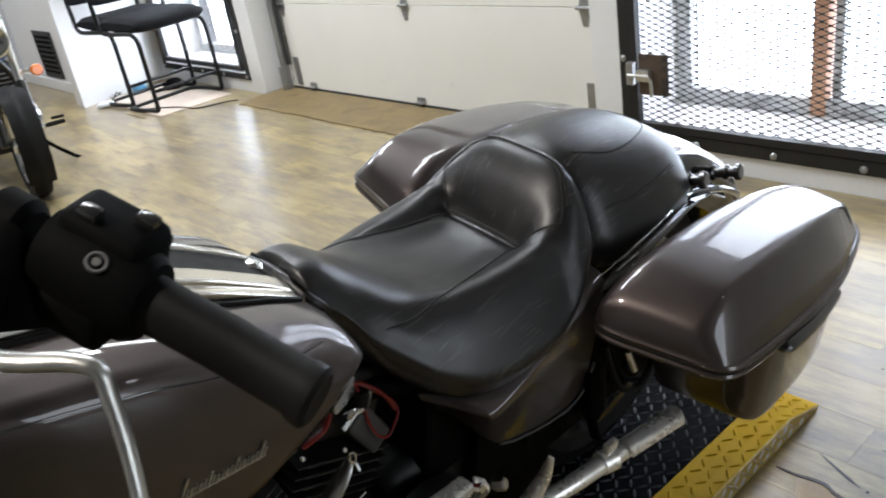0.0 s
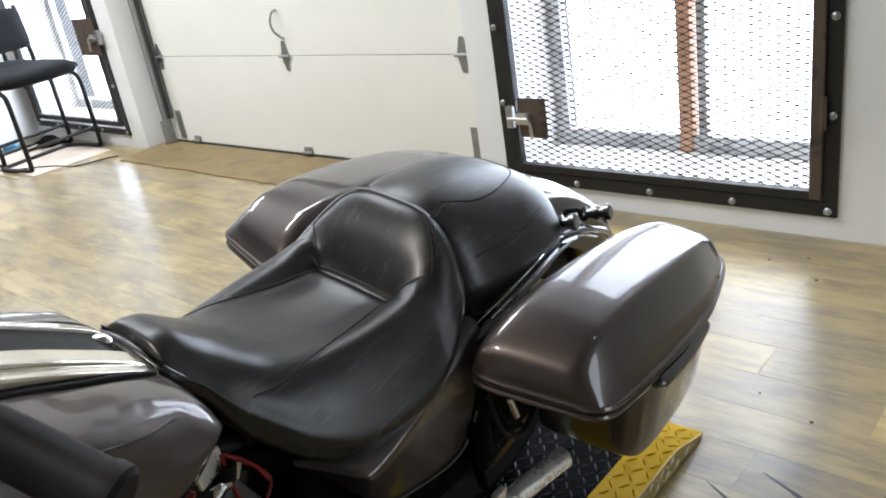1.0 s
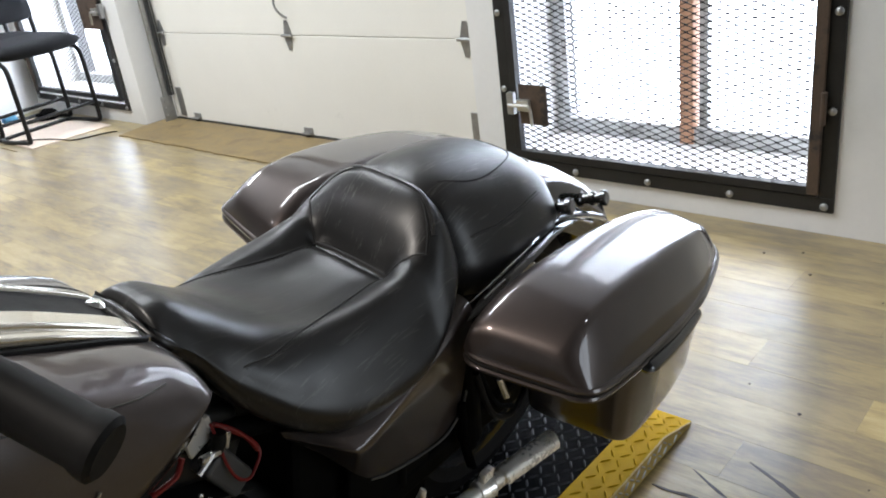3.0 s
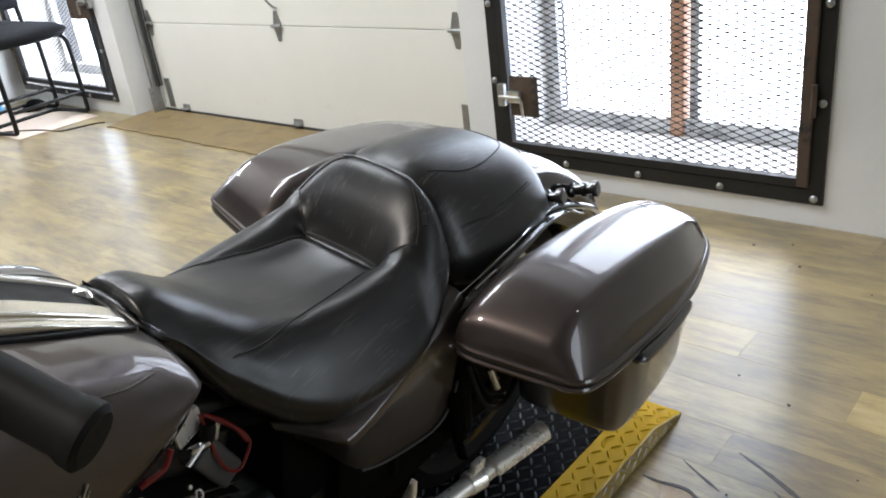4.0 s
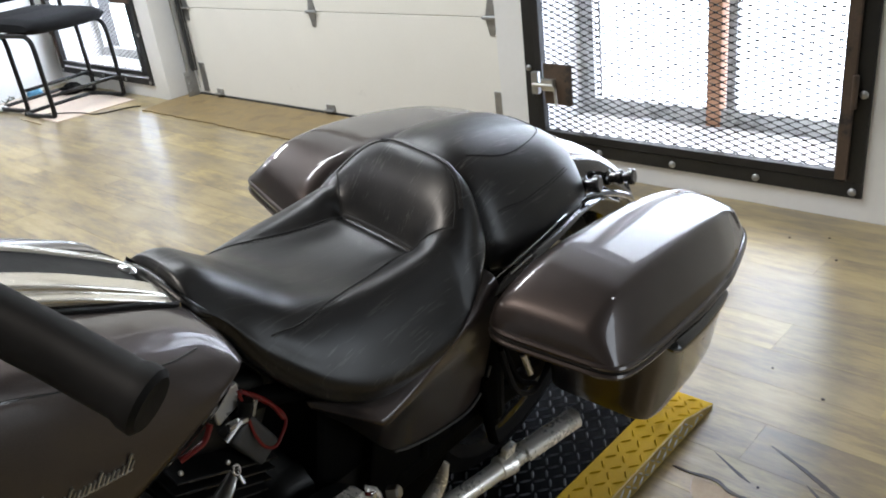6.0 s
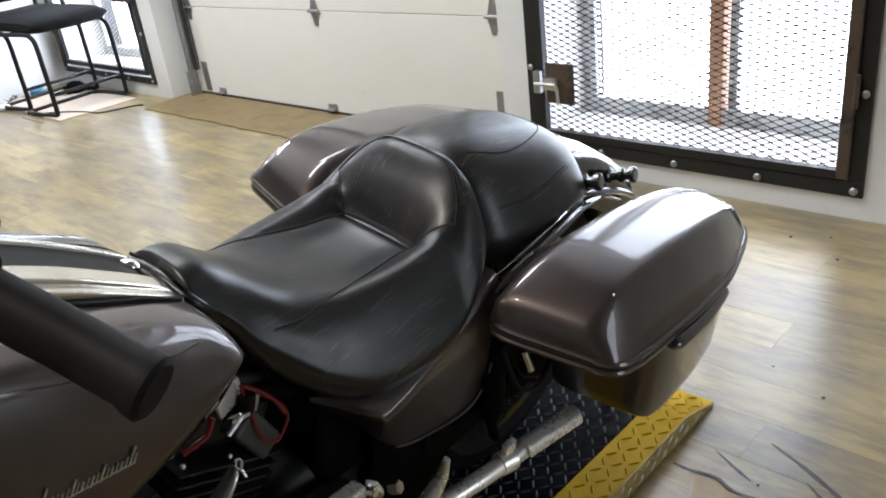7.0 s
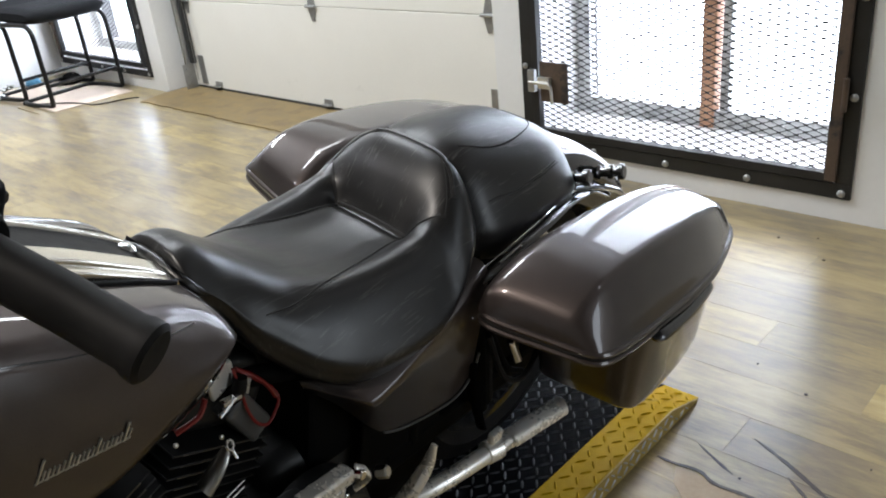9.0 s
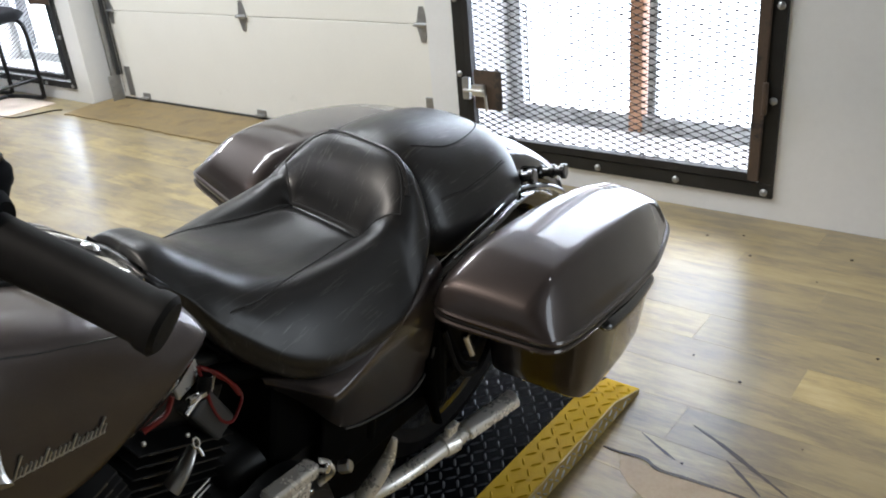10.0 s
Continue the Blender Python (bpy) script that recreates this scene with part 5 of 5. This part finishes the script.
# ---- chairs by the far window ----
def sled_chair(at):
    c = thing("chair", "black cantilever chair with fabric seat and tubular frame", "chair", "chairs by the window", at)
    w, r = 0.2595, 0.0145
    half = [(-w, 0.43, 0.95), (-w, 0.415, 0.76), (-w, 0.398, 0.56), (-w, 0.372, 0.520), (-w, 0.32, 0.508), (-w, 0.09, 0.505), (-w, 0.035, 0.490), (-w, 0.004, 0.445), (-w, 0.0, 0.30), (-w, 0.0, 0.055), (-w, 0.014, 0.020), (-w, 0.06, 0.0135), (-w, 0.24, 0.0135), (-w * 0.93, 0.315, 0.0135), (-w * 0.78, 0.340, 0.0135)]
    path = half + [(-x, y, z) for x, y, z in reversed(half)]
    part("frame", tube(path, r, 10, 150), TUBE_BLACK, c, "black bent steel tube frame")
    part("stretcher", rod((-w, 0.0, 0.140), (w, 0.0, 0.140), 0.011), TUBE_BLACK, c)
    part("seat_bar", rod((-w, 0.30, 0.505), (w, 0.30, 0.505), 0.009), TUBE_BLACK, c)

    def pad(y, z, lean, sx, sy, sz):
        g = []
        for u in np.linspace(-1, 1, 15):
            row = []
            for a in np.linspace(0, 2 * math.pi, 25)[:-1]:
                f = (1 - abs(u) ** 5) ** 0.35
                cy, cz = math.cos(a), math.sin(a)
                cy, cz = math.copysign(abs(cy) ** 0.45, cy), math.copysign(abs(cz) ** 0.75, cz)
                row.append((u * sx, cy * sy * (0.86 + 0.14 * f), cz * sz * (0.45 + 0.55 * f) + 0.006 * (u * u)))
            g.append(row)
        return moved(skin(np.array(g), True, True), Matrix.Translation((0, y, z)) @ Matrix.Rotation(lean, 4, "X"))
    part("seat", pad(0.175, 0.550, radians(3), 0.270, 0.215, 0.048), FABRIC, c, "thick black fabric seat cushion")
    part("backrest", pad(0.42, 0.810, radians(84), 0.270, 0.130, 0.030), FABRIC, c, "black fabric backrest")
    return c


chair = sled_chair(pose(2.758, 5.624, 0.0, 0, 0, 10.8))
copy_thing(chair, pose(2.752, 6.03, 0.0, 0, 0, 12.0))

# floor clutter under the chairs
solid("cardboard_sheet", span(2.465, 2.98, 5.48, 6.02, 0.0008, 0.006, 0.001), CARD, "flat pale pinkish cardboard sheet under the chair", "cardboard", "cardboard sheets")
solid("cardboard_sheet", span(2.50, 2.95, 6.035, 6.50, 0.0008, 0.007, 0.001), CARD, "flat pale cardboard sheet by the wall", "cardboard", "cardboard sheets")
solid("cable", tube([(2.446, 5.907, 0.005), (2.581, 5.651, 0.010), (2.64, 5.504, 0.0095), (2.679, 5.382, 0.0045), (2.853, 5.309, 0.0045), (2.902, 5.26, 0.0045)], 0.0038, 8, 40), RUBBER, "thin dark cable lying on the floor", "cable")


def crumple(name, at, s, material, label, category, seed, n=14):
    rnd = random.Random(seed)
    g = []
    for i in range(n):
        row = []
        for k in range(18):
            a = 2 * math.pi * k / 18
            ph = math.pi * i / (n - 1)
            r = 1 + 0.28 * (rnd.random() - 0.5)
            row.append((s[0] * r * math.sin(ph) * math.cos(a), s[1] * r * math.sin(ph) * math.sin(a), max(-s[2] * 0.55, s[2] * r * math.cos(ph)) + s[2] * 0.55))
        g.append(row)
    return solid(name, moved(skin(np.array(g), True, True), Matrix.Translation(at)), material, label, category, sharp=25)


crumple("crumpled_paper", (2.42, 6.30, 0.001), (0.06, 0.05, 0.022), PAPER, "crumpled white paper scrap on the floor", "paper", 3)
crumple("blue_rag", (2.733, 6.44, 0.008), (0.05, 0.04, 0.035), BLUE_CLOTH, "small blue rag against the wall", "rag", 5)
crumple("black_bag", (2.90, 6.195, 0.008), (0.08, 0.06, 0.045), MATT_BLACK, "crumpled black bag under the chair", "bag", 8)
twig = thing("dry_twig", "small dark olive leafy twig on the floor", "twig", "", pose(2.52, 6.367, 0.008))
part("stem", tube([(-0.04, 0, 0.004), (0, 0.01, 0.02), (0.05, 0.0, 0.035)], 0.003, 6, 12), OLIVE, twig)
for k in range(8):
    a = k * 2.4
    part("leaf", moved(([(0, 0, 0), (0.018, -0.007, 0.004), (0.045, 0, 0.0), (0.018, 0.007, 0.004), (0.018, 0, -0.002)], [(0, 1, 3), (1, 2, 3), (0, 4, 1), (1, 4, 2), (2, 4, 3), (3, 4, 0)]), Matrix.Translation((-0.02 + k * 0.009, 0.004, 0.012 + 0.003 * k)) @ Matrix.Rotation(a, 4, "Z") @ Matrix.Rotation(-0.6, 4, "Y")), OLIVE, twig)

# dark lattice vent low on the far wall
vent = thing("wall_vent", "dark grey lattice vent panel low on the white wall", "vent", "", pose(2.4995, 7.52, 0.095) @ Matrix.Diagonal((1, 1, 1.2, 1)))
part("frame", join(span(-0.012, 0.0, -0.22, 0.22, 0.0, 0.03, 0.002), span(-0.012, 0.0, -0.22, 0.22, 0.28, 0.31, 0.002), span(-0.012, 0.0, -0.22, -0.19, 0.0305, 0.2795, 0.002), span(-0.012, 0.0, 0.19, 0.22, 0.0305, 0.2795, 0.002)), IRON, vent)
part("backing", span(-0.004, -0.001, -0.19, 0.19, 0.03, 0.28), MATT_BLACK, vent)
for k in range(7):
    part("slat", span(-0.010, -0.0045, -0.19, 0.19, 0.05 + k * 0.033, 0.062 + k * 0.033, 0.002), IRON, vent)

# ---- second motorcycle, parked near the return wall ----
other = thing("parked_motorcycle", "parked cruiser with chrome fork, round headlight and amber signals", "motorcycle", "", pose(1.465, 4.64, 0.0, 0, 3, -6) @ Matrix.Scale(0.89, 4))


# in its own frame the front points to -y and its left side to +x
def turned(profile, seg, at, axis):
    return moved(lathe(profile, seg), aim(at, tuple(Vector(at) + Vector(axis))))


R2 = 0.292
vs, fs = lathe([(R2 - 0.075, -0.030), (R2 - 0.05, -0.052), (R2 - 0.012, -0.046), (R2, -0.015), (R2, 0.015), (R2 - 0.012, 0.046), (R2 - 0.05, 0.052), (R2 - 0.075, 0.030)], 48)
ax = Matrix.Translation((0, 0, R2)) @ Matrix.Rotation(math.pi / 2, 4, "Y")
fw = part("front_wheel", moved((vs, fs[:-2]), ax), RUBBER, other, "black front tyre")
vs, fs = lathe([(R2 - 0.078, -0.036), (R2 - 0.070, -0.040), (R2 - 0.090, -0.020), (R2 - 0.090, 0.020), (R2 - 0.070, 0.040), (R2 - 0.078, 0.036)], 48)
part("rim", moved((vs, fs[:-2]), ax), CHROME, fw, "chrome wire-wheel rim")
part("hub", moved(lathe([(0.03, -0.06), (0.045, -0.05), (0.035, 0), (0.045, 0.05), (0.03, 0.06)], 20), ax), CHROME, fw)
for k in range(24):
    a = 2 * math.pi * k / 24
    s = 0.04 if k % 2 else -0.04
    part("spoke", rod((s, 0.04 * math.cos(a + 0.5), R2 + 0.04 * math.sin(a + 0.5)), (s * 0.2, (R2 - 0.088) * math.cos(a), R2 + (R2 - 0.088) * math.sin(a)), 0.0018, 5), CHROME, fw)
part("front_fender", skin(net([[(x * 1.0, (R2 + 0.024 - abs(x) * 0.35) * math.cos(radians(a)), R2 + (R2 + 0.024 - abs(x) * 0.35) * math.sin(radians(a))) for x in (-0.070, -0.066, -0.040, 0, 0.040, 0.066, 0.070)] for a in (215, 190, 165, 140, 115, 90, 65, 40, 25)], 40, 20), False), RUBBER, other, "black front fender", 60)
for s in (-1, 1):
    part("fork_slider", tube([(s * 0.088, 0.02, R2), (s * 0.088, 0.14, 0.60)], [0.026, 0.025], 14), GLOSS_BLACK, other, "black fork slider")
    part("fork_leg", tube([(s * 0.088, 0.141, 0.601), (s * 0.088, 0.27, 0.93)], [0.021, 0.021], 14), CHROME, other, "chrome fork leg")
    sig = part("turn_signal", turned([(0.006, 0), (0.024, 0.006), (0.032, 0.022), (0.032, 0.046), (0.026, 0.054)], 20, (s * 0.19, 0.20, 0.635), (0, -1, 0.1)), AMBER, other, "amber turn signal lens")
    part("signal_body", turned([(0.010, -0.03), (0.028, -0.015), (0.0335, 0.0), (0.0335, 0.020)], 20, (s * 0.19, 0.20, 0.635), (0, -1, 0.1)), CHROME, sig)
    part("signal_stem", rod((s * 0.10, 0.20, 0.64), (s * 0.185, 0.205, 0.635), 0.009), CHROME, other)
    part("grip", rod((s * 0.30, 0.42, 1.03), (s * 0.42, 0.50, 1.0), 0.018), RUBBER, other)
    part("handlebar", tube([(0, 0.30, 0.99), (s * 0.10, 0.30, 1.00), (s * 0.20, 0.34, 1.06), (s * 0.31, 0.43, 1.03)], 0.0125, 10, 24), CHROME, other)
    part("lever", tube([(s * 0.29, 0.37, 1.03), (s * 0.36, 0.40, 1.02), (s * 0.44, 0.44, 1.0)], 0.007, 8, 12), SATIN, other)
hl = part("headlight", turned([(0.02, -0.12), (0.06, -0.10), (0.085, -0.05), (0.092, 0.0), (0.094, 0.012), (0.086, 0.016)], 32, (0, 0.10, 0.83), (0, -1, 0.0)), CHROME, other, "round chrome headlight")
part("lens", turned([(0.084, 0.017), (0.070, 0.026), (0.040, 0.033), (0.01, 0.035)], 32, (0, 0.10, 0.83), (0, -1, 0.0)), LENS, hl, "clear headlight glass")
part("tank", skin(net([[(-w, y, z - 0.10), (-w * 1.05, y, z - 0.05), (-w * 0.7, y, z), (0, y, z + 0.015), (w * 0.7, y, z), (w * 1.05, y, z - 0.05), (w, y, z - 0.10)] for y, w, z in ((0.34, 0.07, 0.80), (0.42, 0.13, 0.85), (0.55, 0.15, 0.86), (0.72, 0.12, 0.80), (0.80, 0.06, 0.76))], 24, 24)), BLUE_PAINT, other, "dark blue fuel tank", 60)
eng = part("engine", join(span(-0.16, 0.16, 0.42, 0.90, 0.17, 0.42, 0.05, 3), span(-0.11, 0.11, 0.44, 0.60, 0.42, 0.68, 0.02), span(-0.11, 0.11, 0.66, 0.82, 0.42, 0.68, 0.02)), ENGINE, other, "black and chrome engine")
for k in range(8):
    part("fin", span(-0.13, 0.13, 0.43, 0.83, 0.44 + k * 0.025, 0.446 + k * 0.025, 0.002), SATIN, eng)
part("engine_cover", turned([(0.11, 0), (0.115, 0.02), (0.09, 0.035)], 28, (0.16, 0.62, 0.30), (1, 0, 0)), CHROME, eng, "chrome engine cover")
part("frame", join(tube([(0, 0.27, 0.75), (0.10, 0.36, 0.55), (0.12, 0.42, 0.16), (0.12, 0.95, 0.16), (0.10, 1.25, 0.45)], 0.017, 10, 30), tube([(0, 0.27, 0.75), (-0.10, 0.36, 0.55), (-0.12, 0.42, 0.16), (-0.12, 0.95, 0.16), (-0.10, 1.25, 0.45)], 0.017, 10, 30)), GLOSS_BLACK, other, "black frame cradle")
for s in (-1, 1):
    part("foot_peg", rod((s * 0.20, 0.52, 0.27), (s * 0.31, 0.52, 0.275), 0.014), RUBBER, other, "rubber foot peg")
    part("shift_peg", rod((s * 0.22, 0.38, 0.33), (s * 0.29, 0.38, 0.33), 0.009), RUBBER, other)
    part("peg_mount", rod((s * 0.12, 0.52, 0.25), (s * 0.20, 0.52, 0.268), 0.012), CHROME, other)
part("kickstand", tube([(0.15, 0.58, 0.20), (0.25, 0.60, 0.10), (0.37, 0.62, 0.004), (0.47, 0.60, 0.000)], [0.012, 0.012, 0.012, 0.009], 10, 20), MATT_BLACK, other, "black kickstand, folded out")
vs, fs = lathe([(0.23, -0.05), (0.26, -0.07), (0.31, -0.055), (0.325, 0), (0.31, 0.055), (0.26, 0.07), (0.23, 0.05)], 40)
part("rear_wheel", moved((vs, fs), Matrix.Translation((0, 1.55, R2)) @ Matrix.Rotation(math.pi / 2, 4, "Y")), RUBBER, other, "black rear tyre")
part("rear_fender", skin(net([[(x, 1.55 + (0.37 - abs(x) * 0.3) * math.cos(radians(a)), R2 + (0.37 - abs(x) * 0.3) * math.sin(radians(a))) for x in (-0.10, -0.09, 0, 0.09, 0.10)] for a in (170, 140, 110, 80, 50, 20)], 30, 14), False), MAROON, other, "dark maroon rear fender", 60)
part("seat", skin(net([[(-w, y, z - 0.05), (-w * 0.9, y, z), (0, y, z + 0.01), (w * 0.9, y, z), (w, y, z - 0.05)] for y, w, z in ((0.76, 0.08, 0.74), (0.90, 0.14, 0.70), (1.08, 0.17, 0.69), (1.25, 0.14, 0.76), (1.50, 0.10, 0.78))], 24, 20)), LEATHER, other, "black leather seat", 60)

# ---- torn vinyl and scuffs on the floor ----
def ribbon(line, w, z=0.0007, n=30):
    p = spline(line, n)
    vs, fs = [], []
    for i, (x, y) in enumerate(p):
        a, b = p[max(i - 1, 0)], p[min(i + 1, n - 1)]
        d = Vector((b[0] - a[0], b[1] - a[1])).normalized()
        h = 0.5 * w * (0.25 + 0.75 * math.sin(math.pi * (i + 0.5) / n)) * (1 + 0.5 * noise.noise((x * 60, y * 60, 3)))
        vs += [(x - d.y * h, y + d.x * h, z), (x + d.y * h, y - d.x * h, z), (x + d.y * h, y - d.x * h, 0.0001), (x - d.y * h, y + d.x * h, 0.0001)]
        if i:
            k = 4 * i
            fs += [(k - 4 + q, k - 4 + (q + 1) % 4, k + (q + 1) % 4, k + q) for q in range(4)]
    return vs, fs


for line, w in ((((1.936, 0.916), (1.902, 0.840), (1.864, 0.770), (1.819, 0.687)), 0.009), (((1.8585, 1.0), (1.828, 0.9425), (1.811, 0.9045)), 0.006),
                (((1.863, 0.8195), (1.83, 0.775), (1.795, 0.731)), 0.008), (((2.098, 0.579), (2.065, 0.46), (2.01, 0.35)), 0.006)):
    solid("scuff_mark", ribbon(line, w), SCUFF, "dark curved scuff mark on the vinyl floor", "scuff mark", "scuff marks")
tear = [(1.775, 1.046), (1.775, 1.011), (1.782, 0.958), (1.766, 0.920), (1.770, 0.858), (1.775, 0.761), (1.77, 0.70)]
solid("tear_edge", ribbon(tear, 0.009, 0.0016, 50), SCUFF, "ragged dark edge of a tear in the vinyl floor", "floor tear")
back = [(1.77, 1.003), (1.776, 0.969), (1.765, 0.931), (1.767, 0.87), (1.77, 0.81), (1.773, 0.764), (1.73, 0.763), (1.678, 0.805), (1.665, 0.872), (1.679, 0.916), (1.698, 0.952), (1.726, 0.984)]
solid("torn_patch", ([(x, y, z) for z in (0.0001, 0.0009) for x, y in back], [tuple(range(12)), tuple(range(23, 11, -1))] + [(k, (k + 1) % 12, 12 + (k + 1) % 12, 12 + k) for k in range(12)]), BARE_BACK, "bare tan patch where the vinyl is torn", "floor tear")
rnd = random.Random(4)
for k in range(26):
    x, y = 1.75 + rnd.random() * 1.25, 0.2 + rnd.random() * 1.1
    s = 0.002 + 0.003 * rnd.random()
    solid("crumb", moved(lathe([(s, 0.0), (s * 1.1, s * 0.4), (s * 0.5, s * 0.8)], 7), pose(x, y, 0.0002, 0, 0, rnd.random() * 360)), SCUFF, "tiny dark crumb of dirt on the floor", "crumb", "crumbs on the floor")

# ---- floor boards, laid along the wall ----
PW, PL = 0.135, 0.90
boards = mesh_of("plank", span(0, PW - 0.0003, 0, PL - 0.0003, -0.0058, 0.0, 0.0002, 1), PLANK)
rnd = random.Random(11)
for i in range(27):
    x = WX - 0.004 - (i + 1) * PW
    start = 0.10 - PL * ((i * 0.37 + rnd.random() * 0.15) % 1.0)
    k = 0
    while start + k * PL < 7.3:
        y = start + k * PL
        k += 1
        if y + PL > 6.44 and x + PW > 2.30:
            continue
        ob = new("plank", boards)
        ob.parent = floor
        ob.location = (x, y, 0)
